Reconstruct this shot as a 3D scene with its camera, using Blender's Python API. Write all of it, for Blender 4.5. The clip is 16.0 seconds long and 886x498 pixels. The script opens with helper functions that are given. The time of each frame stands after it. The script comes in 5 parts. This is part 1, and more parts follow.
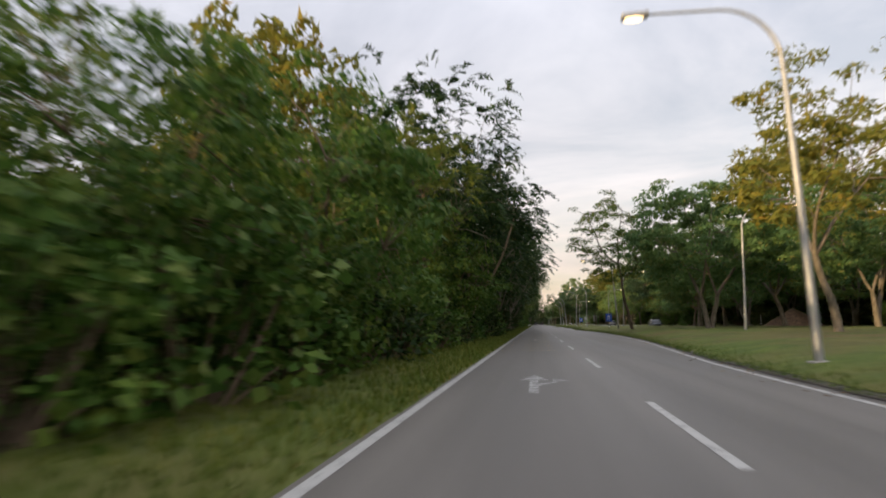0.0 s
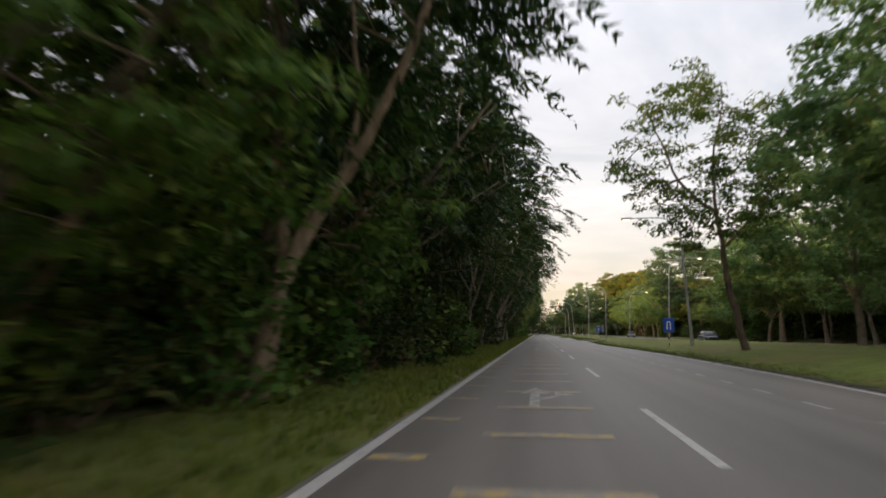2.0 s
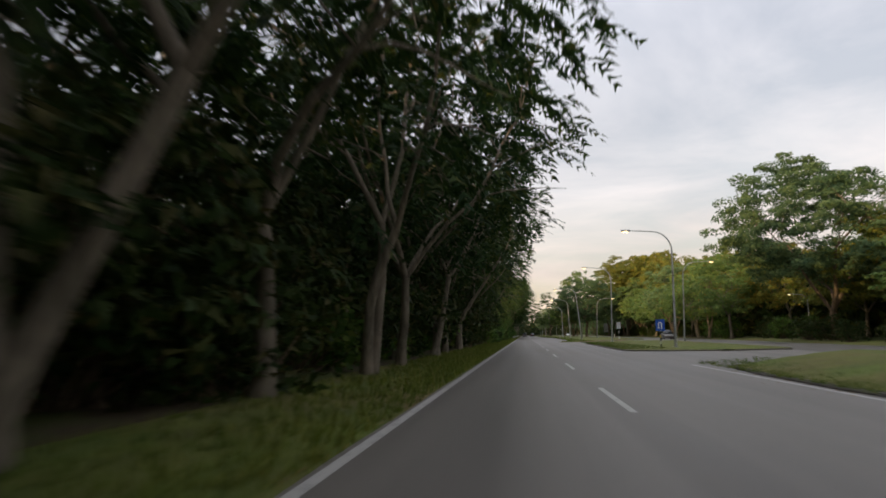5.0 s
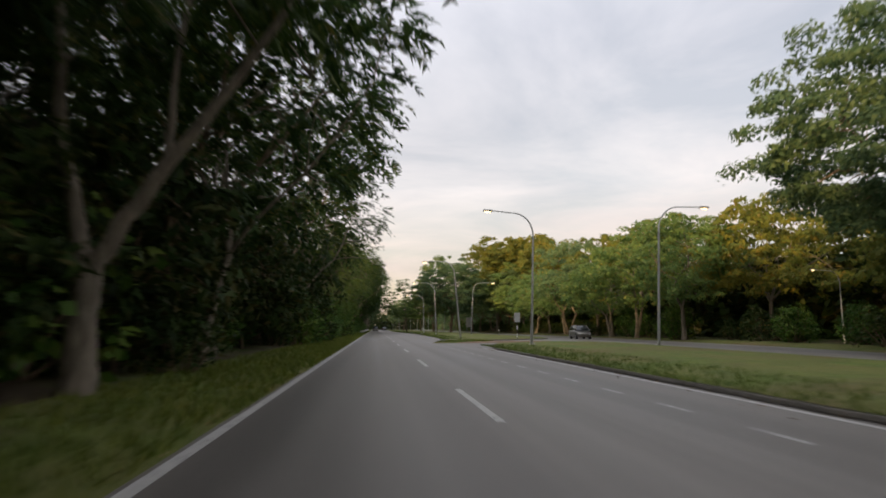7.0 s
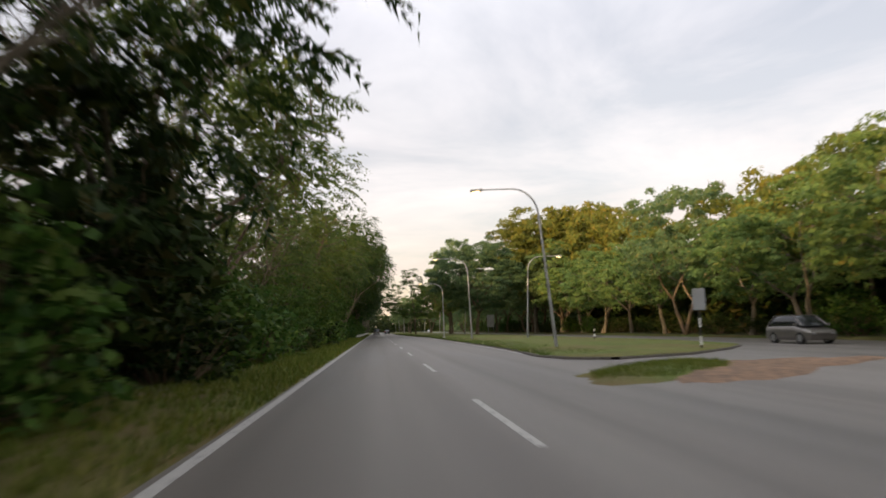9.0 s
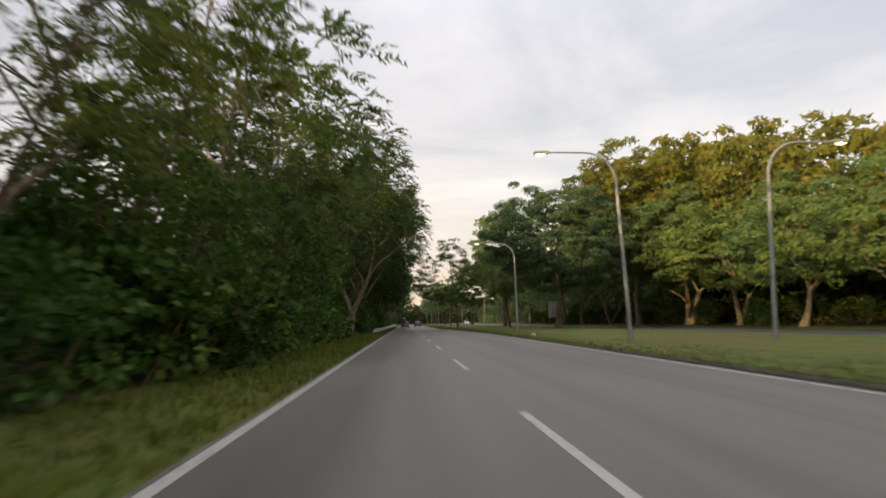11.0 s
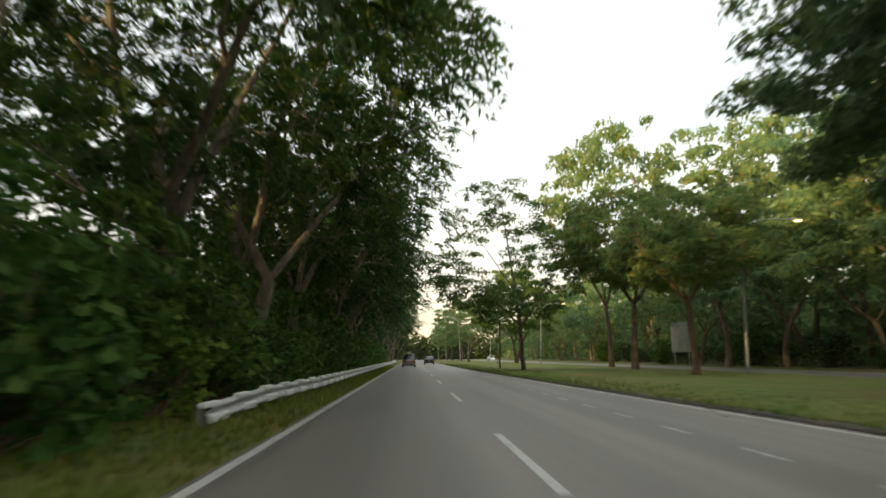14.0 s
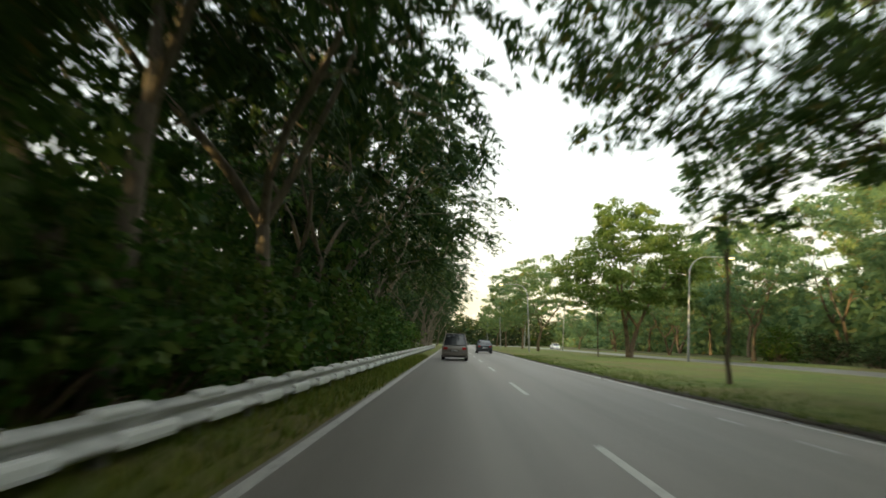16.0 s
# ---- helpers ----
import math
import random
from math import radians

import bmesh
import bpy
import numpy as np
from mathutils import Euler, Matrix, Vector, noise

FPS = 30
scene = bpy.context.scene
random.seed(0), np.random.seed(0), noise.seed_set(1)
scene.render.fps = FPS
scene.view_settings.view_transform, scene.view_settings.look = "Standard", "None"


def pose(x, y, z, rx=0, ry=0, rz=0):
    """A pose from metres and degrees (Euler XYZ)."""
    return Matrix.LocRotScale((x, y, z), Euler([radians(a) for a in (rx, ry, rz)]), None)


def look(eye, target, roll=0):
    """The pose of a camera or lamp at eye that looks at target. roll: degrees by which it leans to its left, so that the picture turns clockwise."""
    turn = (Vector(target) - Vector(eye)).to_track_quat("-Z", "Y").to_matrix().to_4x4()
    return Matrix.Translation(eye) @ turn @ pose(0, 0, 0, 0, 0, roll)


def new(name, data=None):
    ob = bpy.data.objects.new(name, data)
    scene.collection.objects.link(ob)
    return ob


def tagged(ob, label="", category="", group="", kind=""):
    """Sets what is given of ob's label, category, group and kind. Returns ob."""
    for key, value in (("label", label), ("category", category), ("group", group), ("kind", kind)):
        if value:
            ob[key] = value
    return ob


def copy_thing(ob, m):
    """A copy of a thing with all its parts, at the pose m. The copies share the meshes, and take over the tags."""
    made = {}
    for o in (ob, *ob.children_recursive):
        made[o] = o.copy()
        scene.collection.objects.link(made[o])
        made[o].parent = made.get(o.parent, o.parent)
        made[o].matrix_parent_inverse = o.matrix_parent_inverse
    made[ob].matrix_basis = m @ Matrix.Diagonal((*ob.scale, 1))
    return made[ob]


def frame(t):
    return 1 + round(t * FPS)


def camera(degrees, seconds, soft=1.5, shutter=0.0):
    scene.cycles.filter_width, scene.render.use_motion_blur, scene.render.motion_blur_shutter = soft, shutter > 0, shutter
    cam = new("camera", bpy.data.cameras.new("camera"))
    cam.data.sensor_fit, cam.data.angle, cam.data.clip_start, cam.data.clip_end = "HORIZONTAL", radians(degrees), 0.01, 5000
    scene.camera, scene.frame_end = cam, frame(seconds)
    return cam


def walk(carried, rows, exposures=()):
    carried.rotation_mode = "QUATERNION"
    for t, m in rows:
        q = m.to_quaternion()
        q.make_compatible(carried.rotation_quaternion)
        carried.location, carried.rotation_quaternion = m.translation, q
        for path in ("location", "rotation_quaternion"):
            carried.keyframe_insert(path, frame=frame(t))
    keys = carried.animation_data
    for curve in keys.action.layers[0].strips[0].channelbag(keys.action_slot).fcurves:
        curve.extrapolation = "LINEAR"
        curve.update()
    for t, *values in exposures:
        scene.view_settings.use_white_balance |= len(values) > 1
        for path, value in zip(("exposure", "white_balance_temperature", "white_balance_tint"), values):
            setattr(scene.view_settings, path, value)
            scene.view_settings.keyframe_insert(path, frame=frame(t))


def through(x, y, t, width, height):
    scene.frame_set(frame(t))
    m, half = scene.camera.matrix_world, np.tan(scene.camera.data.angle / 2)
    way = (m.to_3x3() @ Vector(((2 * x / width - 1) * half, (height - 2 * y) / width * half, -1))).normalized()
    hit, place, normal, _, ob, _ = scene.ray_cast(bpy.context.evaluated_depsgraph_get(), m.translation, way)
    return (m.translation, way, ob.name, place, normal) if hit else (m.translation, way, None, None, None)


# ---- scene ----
# ---------------------------------------------------------------- camera: seconds, place, yaw to the left, pitch, lean to the left
PATH = [
    (0, 0.088, 0.079, 1.234, 8.226, 6.957, -1.308),
    (0.5, 0.085, 8.712, 1.234, 8.149, 5.283, -1.397),
    (1, 0.053, 17.498, 1.234, 7.870, 6.219, 2.031),
    (1.5, 0.059, 26.412, 1.234, 8.604, 7.855, -0.263),
    (2, 0.066, 35.420, 1.234, 8.464, 7.610, -0.031),
    (2.5, 0.076, 44.520, 1.234, 6.331, 6.585, -0.375),
    (3, 0.053, 53.734, 1.234, 9.250, 8.706, 0.124),
    (3.5, 0.082, 63.103, 1.234, 8.137, 7.769, 0.333),
    (4, 0.117, 72.529, 1.234, 7.886, 7.226, -0.578),
    (6.5, 0.086, 119.830, 1.234, 3.074, 8.955, -1.489),
    (7, 0.079, 129.346, 1.234, -6.092, 7.181, 0.073),
    (7.5, 0.047, 138.979, 1.234, -7.945, 9.670, -1.305),
    (8, 0.011, 148.485, 1.234, -7.185, 8.900, -1.368),
    (8.5, -0.084, 157.669, 1.234, -5.658, 7.417, -0.447),
    (9, 0.052, 167.117, 1.234, -6.185, 7.301, -1.342),
    (9.5, 0.086, 176.743, 1.234, -5.318, 6.626, -2.119),
    (10, 0.108, 186.392, 1.234, -3.783, 5.391, -1.131),
    (12.5, 0.350, 234.778, 1.234, -3.348, 9.394, -1.615),
    (13, 0.370, 244.515, 1.234, -3.079, 9.993, -1.496),
    (13.5, 0.397, 254.224, 1.234, -2.278, 11.192, -1.318),
    (14, 0.369, 263.819, 1.234, -2.942, 9.783, -0.604),
    (14.5, 0.280, 273.300, 1.234, -1.048, 9.826, -0.390),
    (15, 0.266, 282.801, 1.234, -2.789, 9.291, -1.028),
    (15.5, 0.109, 292.390, 1.234, -0.498, 8.158, 0.883),
    (16, -0.072, 302.178, 1.234, 1.181, 8.334, 1.752),
]
EXPOSURES = ((0.0, 0.05, 6500, 10), (0.5, 0.28, 6550, 10), (1.0, 0.08, 6500, 10), (2.5, 0.25, 6750, 9), (4.0, -0.05, 6500, 9), (7.0, -0.02, 6600, 10), (9.5, 0.2, 6750, 10), (10.0, 0.12, 6650, 11), (12.5, 0.08, 7200, 7), (13.5, 0.62, 7050, 5), (14.5, 0.7, 6950, -7), (16.0, 0.75, 6900, -5))


def eye_pose(x, y, z, yaw, pitch, roll):
    return pose(x, y, z, 90, 0, yaw) @ pose(0, 0, 0, pitch) @ pose(0, 0, 0, 0, 0, roll)


cam = camera(70.58, 16.0, 1.7, 0.4)
walk(cam, [(t, eye_pose(*p)) for t, *p in PATH], EXPOSURES)
DASH_Y = 5.7

# ---------------------------------------------------------------- world and light
SUN_AZ, SUN_EL = radians(-132), radians(9.5)     # azimuth from +y towards +x
world = bpy.data.worlds.new("dusk_sky")
scene.world = world
world.use_nodes = True
wn, wl = world.node_tree.nodes, world.node_tree.links
wn.clear()


def wnode(kind, **props):
    n = wn.new(kind)
    for k, v in props.items():
        n.inputs[k].default_value = v
    return n


def wmath(op, a, b=None):
    n = wn.new("ShaderNodeMath")
    n.operation = op
    for i, v in enumerate((a, b)):
        if v is None:
            continue
        if isinstance(v, (int, float)):
            n.inputs[i].default_value = v
        else:
            wl.new(v, n.inputs[i])
    return n.outputs[0]


sky = wn.new("ShaderNodeTexSky")
sky.sky_type = "NISHITA"
sky.sun_disc = False
sky.sun_elevation, sky.sun_rotation = SUN_EL, SUN_AZ
sky.air_density, sky.dust_density = 1.0, 1.5
geo = wn.new("ShaderNodeTexCoord")
sep = wn.new("ShaderNodeSeparateXYZ")
wl.new(geo.outputs["Generated"], sep.inputs[0])
up = wmath("MAXIMUM", sep.outputs["Z"], 0.0)
low = wmath("ADD", up, 0.10)
plane = wn.new("ShaderNodeCombineXYZ")
wl.new(wmath("DIVIDE", sep.outputs["X"], low), plane.inputs[0])
wl.new(wmath("DIVIDE", sep.outputs["Y"], low), plane.inputs[1])
veil = wnode("ShaderNodeTexNoise", Scale=0.9, Detail=6.0, Roughness=0.58, Distortion=0.5)
wl.new(plane.outputs[0], veil.inputs["Vector"])
cover = wn.new("ShaderNodeValToRGB")
cover.color_ramp.elements[0].position, cover.color_ramp.elements[0].color = 0.37, (0.56, 0.56, 0.56, 1)
cover.color_ramp.elements[1].position, cover.color_ramp.elements[1].color = 0.62, (1, 1, 1, 1)
wl.new(veil.outputs["Fac"], cover.inputs[0])
# cloud colour: warm and pale low down, lavender above
tone = wn.new("ShaderNodeValToRGB")
te = tone.color_ramp.elements
te[0].position, te[0].color = 0.0, (1.02, 0.80, 0.60, 1)
te[1].position, te[1].color = 1.0, (1.75, 1.80, 1.95, 1)
for p, c in ((0.10, (0.98, 0.86, 0.77, 1)), (0.22, (0.945, 0.91, 0.92, 1)), (0.45, (0.885, 0.90, 0.985, 1)), (0.60, (1.15, 1.18, 1.28, 1))):
    e = te.new(p)
    e.color = c
wl.new(up, tone.inputs[0])
grey = wnode("ShaderNodeTexNoise", Scale=0.42, Detail=5.0, Roughness=0.5)
wl.new(plane.outputs[0], grey.inputs["Vector"])
shade = wn.new("ShaderNodeValToRGB")
shade.color_ramp.elements[0].position, shade.color_ramp.elements[0].color = 0.36, (0.86, 0.855, 0.88, 1)
shade.color_ramp.elements[1].position, shade.color_ramp.elements[1].color = 0.60, (1.06, 1.05, 1.04, 1)
wl.new(grey.outputs["Fac"], shade.inputs[0])
cloud = wn.new("ShaderNodeMix")
cloud.data_type, cloud.blend_type = "RGBA", "MULTIPLY"
cloud.inputs[0].default_value = 1.0
wl.new(tone.outputs[0], cloud.inputs[6])
wl.new(shade.outputs[0], cloud.inputs[7])
clear = wn.new("ShaderNodeMix")
clear.data_type, clear.blend_type = "RGBA", "MULTIPLY"
clear.inputs[0].default_value = 1.0
clear.inputs[7].default_value = (0.172, 0.152, 0.148, 1)
wl.new(sky.outputs[0], clear.inputs[6])
mixed = wn.new("ShaderNodeMix")
mixed.data_type = "RGBA"
wl.new(cover.outputs[0], mixed.inputs[0])
wl.new(clear.outputs[2], mixed.inputs[6])
wl.new(cloud.outputs[2], mixed.inputs[7])
back = wnode("ShaderNodeBackground", Strength=1.0)
wl.new(mixed.outputs[2], back.inputs[0])
wout = wn.new("ShaderNodeOutputWorld")
wl.new(back.outputs[0], wout.inputs[0])

sun = new("sun", bpy.data.lights.new("sun", "SUN"))
sun.data.energy, sun.data.angle, sun.data.color = 5.0, radians(0.6), (1.0, 0.72, 0.38)
sun_from = Vector((math.sin(SUN_AZ) * math.cos(SUN_EL), math.cos(SUN_AZ) * math.cos(SUN_EL), math.sin(SUN_EL)))
sun.matrix_world = look(sun_from * 300 + Vector((0, 150, 0)), (0, 150, 0))


# ---------------------------------------------------------------- materials
def material(name, rough=0.6, metal=0.0, spec=0.5):
    m = bpy.data.materials.new(name)
    m.use_nodes = True
    b = m.node_tree.nodes["Principled BSDF"]
    b.inputs["Roughness"].default_value, b.inputs["Metallic"].default_value = rough, metal
    b.inputs["Specular IOR Level"].default_value = spec
    return m, m.node_tree.nodes, m.node_tree.links, b


def ramp(nodes, links, fac, stops):
    r = nodes.new("ShaderNodeValToRGB")
    el = r.color_ramp.elements
    el[0].position, el[0].color = stops[0][0], (*stops[0][1], 1)
    el[1].position, el[1].color = stops[-1][0], (*stops[-1][1], 1)
    for p, c in stops[1:-1]:
        e = el.new(p)
        e.color = (*c, 1)
    links.new(fac, r.inputs[0])
    return r.outputs[0]


def noise_tex(nodes, links, scale, detail=4.0, rough=0.55, stretch=None, distort=0.0):
    tc = nodes.new("ShaderNodeTexCoord")
    n = nodes.new("ShaderNodeTexNoise")
    n.inputs["Scale"].default_value, n.inputs["Detail"].default_value = scale, detail
    n.inputs["Roughness"].default_value, n.inputs["Distortion"].default_value = rough, distort
    if stretch:
        mp = nodes.new("ShaderNodeMapping")
        mp.inputs["Scale"].default_value = stretch
        links.new(tc.outputs["Object"], mp.inputs[0])
        links.new(mp.outputs[0], n.inputs["Vector"])
    else:
        links.new(tc.outputs["Object"], n.inputs["Vector"])
    return n.outputs["Fac"]


def blend(nodes, links, a, b, fac, mode="MIX"):
    m = nodes.new("ShaderNodeMix")
    m.data_type, m.blend_type = "RGBA", mode
    for sock, v in ((m.inputs[0], fac), (m.inputs[6], a), (m.inputs[7], b)):
        if isinstance(v, float):
            sock.default_value = v
        elif isinstance(v, tuple):
            sock.default_value = (*v, 1)
        else:
            links.new(v, sock)
    return m.outputs[2]


def bump(nodes, links, b, height, strength=0.3, dist=0.02):
    n = nodes.new("ShaderNodeBump")
    n.inputs["Strength"].default_value, n.inputs["Distance"].default_value = strength, dist
    links.new(height, n.inputs["Height"])
    links.new(n.outputs[0], b.inputs["Normal"])


def grained(name, c0, c1, scale=8.0, rough=0.7, metal=0.0, stretch=None, bumped=0.2, big=0.35):
    """A surface in two tones of fine grain over broad stains."""
    m, n, l, b = material(name, rough, metal)
    fine = noise_tex(n, l, scale, 6.0, 0.6, stretch)
    broad = noise_tex(n, l, scale * 0.08, 3.0, 0.5)
    col = ramp(n, l, fine, [(0.3, c0), (0.7, c1)])
    dirt = ramp(n, l, broad, [(0.35, (0.62, 0.60, 0.57)), (0.65, (1.0, 1.0, 1.0))])
    l.new(blend(n, l, col, dirt, big, "MULTIPLY"), b.inputs["Base Color"])
    bump(n, l, b, fine, bumped)
    return m


def leafy(name, stops, through=0.35, rough=0.5):
    """Leaves in many greens, which let some light through."""
    m, n, l, b = material(name, rough + 0.1, 0.0, 0.12)
    g = n.new("ShaderNodeNewGeometry")
    oi = n.new("ShaderNodeObjectInfo")
    col = ramp(n, l, g.outputs["Random Per Island"], stops)
    tint = ramp(n, l, oi.outputs["Random"], [(0.0, (0.76, 0.86, 0.88)), (0.5, (1.0, 1.0, 0.97)), (1.0, (1.15, 1.06, 0.84))])
    col = blend(n, l, col, tint, 1.0, "MULTIPLY")
    patch = ramp(n, l, noise_tex(n, l, 0.35, 3.0), [(0.35, (0.75, 0.85, 0.8)), (0.65, (1.2, 1.1, 0.8))])
    col = blend(n, l, col, patch, 0.7, "MULTIPLY")
    l.new(col, b.inputs["Base Color"])
    t = n.new("ShaderNodeBsdfTranslucent")
    l.new(col, t.inputs[0])
    mx = n.new("ShaderNodeMixShader")
    mx.inputs[0].default_value = through
    l.new(b.outputs[0], mx.inputs[1])
    l.new(t.outputs[0], mx.inputs[2])
    l.new(mx.outputs[0], n["Material Output"].inputs[0])
    return m


def asphalt_material():
    m, n, l, b = material("asphalt", 0.72, 0.0, 0.4)
    fine = noise_tex(n, l, 60.0, 4.0, 0.7)
    patch = noise_tex(n, l, 0.35, 5.0, 0.6, (1.0, 0.12, 1.0))
    lanes = noise_tex(n, l, 0.9, 3.0, 0.5, (1.0, 0.01, 1.0))
    col = ramp(n, l, fine, [(0.25, (0.108, 0.099, 0.089)), (0.75, (0.186, 0.170, 0.153))])
    col = blend(n, l, col, ramp(n, l, patch, [(0.32, (0.62, 0.61, 0.60)), (0.68, (1.16, 1.14, 1.12))]), 0.9, "MULTIPLY")
    col = blend(n, l, col, ramp(n, l, lanes, [(0.35, (0.72, 0.70, 0.68)), (0.65, (1.14, 1.13, 1.12))]), 0.85, "MULTIPLY")
    l.new(col, b.inputs["Base Color"])
    l.new(ramp(n, l, patch, [(0.3, (0.46,) * 3), (0.7, (0.62,) * 3)]), b.inputs["Roughness"])
    bump(n, l, b, fine, 0.35, 0.01)
    return m


def paint_material(name, colour, worn):
    """Road paint, worn through to the asphalt in places."""
    m, n, l, b = material(name, 0.65)
    w = noise_tex(n, l, 5.0, 8.0, 0.75)
    l.new(blend(n, l, colour, (0.19, 0.18, 0.17), ramp(n, l, w, [(worn, (0.0,) * 3), (worn + 0.10, (1.0,) * 3)])), b.inputs["Base Color"])
    return m


def grass_material():
    m, n, l, b = material("grass_sward", 0.9, 0.0, 0.2)
    fine = noise_tex(n, l, 22.0, 6.0, 0.7)
    mid = noise_tex(n, l, 1.2, 5.0, 0.6)
    broad = noise_tex(n, l, 0.12, 4.0, 0.6)
    col = ramp(n, l, fine, [(0.25, (0.046, 0.080, 0.017)), (0.55, (0.112, 0.156, 0.036)), (0.8, (0.215, 0.210, 0.072))])
    col = blend(n, l, col, ramp(n, l, mid, [(0.3, (0.55, 0.62, 0.55)), (0.7, (1.3, 1.15, 0.9))]), 0.9, "MULTIPLY")
    tan = noise_tex(n, l, 0.34, 5.0, 0.65, (1.0, 0.45, 1.0))
    col = blend(n, l, col, (0.150, 0.135, 0.042), ramp(n, l, tan, [(0.42, (0.0,) * 3), (0.62, (0.65,) * 3)]))
    col = blend(n, l, col, (0.15, 0.095, 0.048), ramp(n, l, broad, [(0.46, (0.0,) * 3), (0.66, (0.7,) * 3)]))
    l.new(col, b.inputs["Base Color"])
    bump(n, l, b, fine, 0.8, 0.05)
    return m


def earth_material():
    m, n, l, b = material("forest_floor", 0.95, 0.0, 0.2)
    fine = noise_tex(n, l, 9.0, 7.0, 0.7)
    broad = noise_tex(n, l, 0.25, 4.0, 0.6)
    col = ramp(n, l, fine, [(0.3, (0.035, 0.028, 0.018)), (0.6, (0.085, 0.062, 0.036)), (0.8, (0.14, 0.10, 0.06))])
    col = blend(n, l, col, (0.07, 0.10, 0.02), ramp(n, l, broad, [(0.42, (0.0,) * 3), (0.6, (0.75,) * 3)]))
    l.new(col, b.inputs["Base Color"])
    bump(n, l, b, fine, 0.8, 0.06)
    return m


def bark_material(name, c0, c1):
    m, n, l, b = material(name, 0.9, 0.0, 0.2)
    fine = noise_tex(n, l, 7.0, 7.0, 0.65, (1.0, 1.0, 0.25))
    broad = noise_tex(n, l, 0.9, 3.0)
    col = ramp(n, l, fine, [(0.3, c0), (0.72, c1)])
    col = blend(n, l, col, ramp(n, l, broad, [(0.35, (0.6, 0.62, 0.55)), (0.65, (1.15, 1.1, 1.05))]), 0.7, "MULTIPLY")
    l.new(col, b.inputs["Base Color"])
    bump(n, l, b, fine, 0.7, 0.04)
    return m


def plain(name, colour, rough=0.5, metal=0.0, dirt=0.25):
    return grained(name, tuple(0.9 * c for c in colour), colour, 14.0, rough, metal, None, 0.05, dirt)


def glow(name, colour, strength):
    m, n, l, b = material(name, 0.3)
    b.inputs["Base Color"].default_value = (*colour, 1)
    b.inputs["Emission Color"].default_value = (*colour, 1)
    b.inputs["Emission Strength"].default_value = strength
    return m


ASPHALT, GRASS, EARTH = asphalt_material(), grass_material(), earth_material()
WHITE_PAINT = paint_material("white_road_paint", (0.40, 0.385, 0.36), 0.53)
FAINT_PAINT = paint_material("worn_white_road_paint", (0.36, 0.35, 0.33), 0.43)
YELLOW_PAINT = paint_material("yellow_road_paint", (0.42, 0.29, 0.09), 0.43)
KERB = grained("old_kerb_concrete", (0.045, 0.040, 0.032), (0.15, 0.13, 0.105), 7.0, 0.95)
CONCRETE = grained("pale_concrete", (0.32, 0.30, 0.27), (0.45, 0.43, 0.40), 9.0, 0.85)
SOIL = grained("bare_orange_soil", (0.085, 0.058, 0.038), (0.30, 0.175, 0.10), 3.4, 0.95, 0.0, None, 0.6, 0.7)
BARK_GREY = bark_material("grey_bark", (0.10, 0.084, 0.066), (0.29, 0.245, 0.195))
BARK_TAN = bark_material("tan_bark", (0.15, 0.108, 0.074), (0.37, 0.285, 0.205))
BARK_BROWN = bark_material("brown_bark", (0.09, 0.065, 0.045), (0.27, 0.20, 0.14))
BARK_DUSK = bark_material("dark_brown_bark", (0.055, 0.042, 0.031), (0.17, 0.13, 0.095))
# The dense wood's shade is kept in this dark leaf tone.
LEAF_DARK = leafy("dark_tree_leaves", [(0.0, (0.018, 0.040, 0.015)), (0.5, (0.034, 0.068, 0.023)), (0.88, (0.058, 0.096, 0.030)), (1.0, (0.11, 0.11, 0.035))], 0.28)
# Lighter counterpart of the dark leaves, its colour raised for crowns with more skylight.
LEAF_MID_LIT = leafy("mid_green_lit_tree_leaves", [(0.0, (0.036, 0.070, 0.024)), (0.5, (0.062, 0.108, 0.032)), (0.9, (0.098, 0.142, 0.040)), (1.0, (0.17, 0.135, 0.042))], 0.42)
LEAF_OLIVE = leafy("olive_tree_leaves", [(0.0, (0.108, 0.179, 0.069)), (0.5, (0.150, 0.233, 0.087)), (0.9, (0.193, 0.264, 0.096)), (1.0, (0.274, 0.237, 0.087))], 0.45)
# Yellow-green leaves with the gold of the low sun mixed into their colour.
LEAF_SUN_GOLD = leafy("yellow_green_sun_gold_leaves", [(0.0, (0.140, 0.168, 0.043)), (0.5, (0.202, 0.207, 0.049)), (0.9, (0.246, 0.224, 0.052)), (1.0, (0.302, 0.213, 0.050))], 0.45)
LEAF_LIME = leafy("pale_yellow_green_leaves", [(0.0, (0.130, 0.180, 0.044)), (0.5, (0.185, 0.238, 0.060)), (1.0, (0.25, 0.27, 0.080))], 0.50)
LEAF_FRESH = leafy("light_grey_green_leaves", [(0.0, (0.112, 0.180, 0.096)), (0.5, (0.176, 0.262, 0.142)), (0.92, (0.226, 0.300, 0.156)), (1.0, (0.290, 0.236, 0.095))], 0.58)
LEAF_COOL = leafy("cool_green_leaves", [(0.0, (0.072, 0.115, 0.060)), (0.5, (0.122, 0.178, 0.090)), (1.0, (0.195, 0.240, 0.116))], 0.42)
LEAF_RUST = leafy("rust_tinged_leaves", [(0.0, (0.101, 0.162, 0.062)), (0.5, (0.157, 0.213, 0.074)), (0.88, (0.207, 0.224, 0.076)), (1.0, (0.302, 0.168, 0.056))], 0.52)
LEAF_FEATHER = leafy("feathery_tree_leaves", [(0.0, (0.074, 0.108, 0.030)), (0.5, (0.116, 0.162, 0.044)), (0.9, (0.164, 0.192, 0.054)), (1.0, (0.20, 0.165, 0.055))], 0.52)
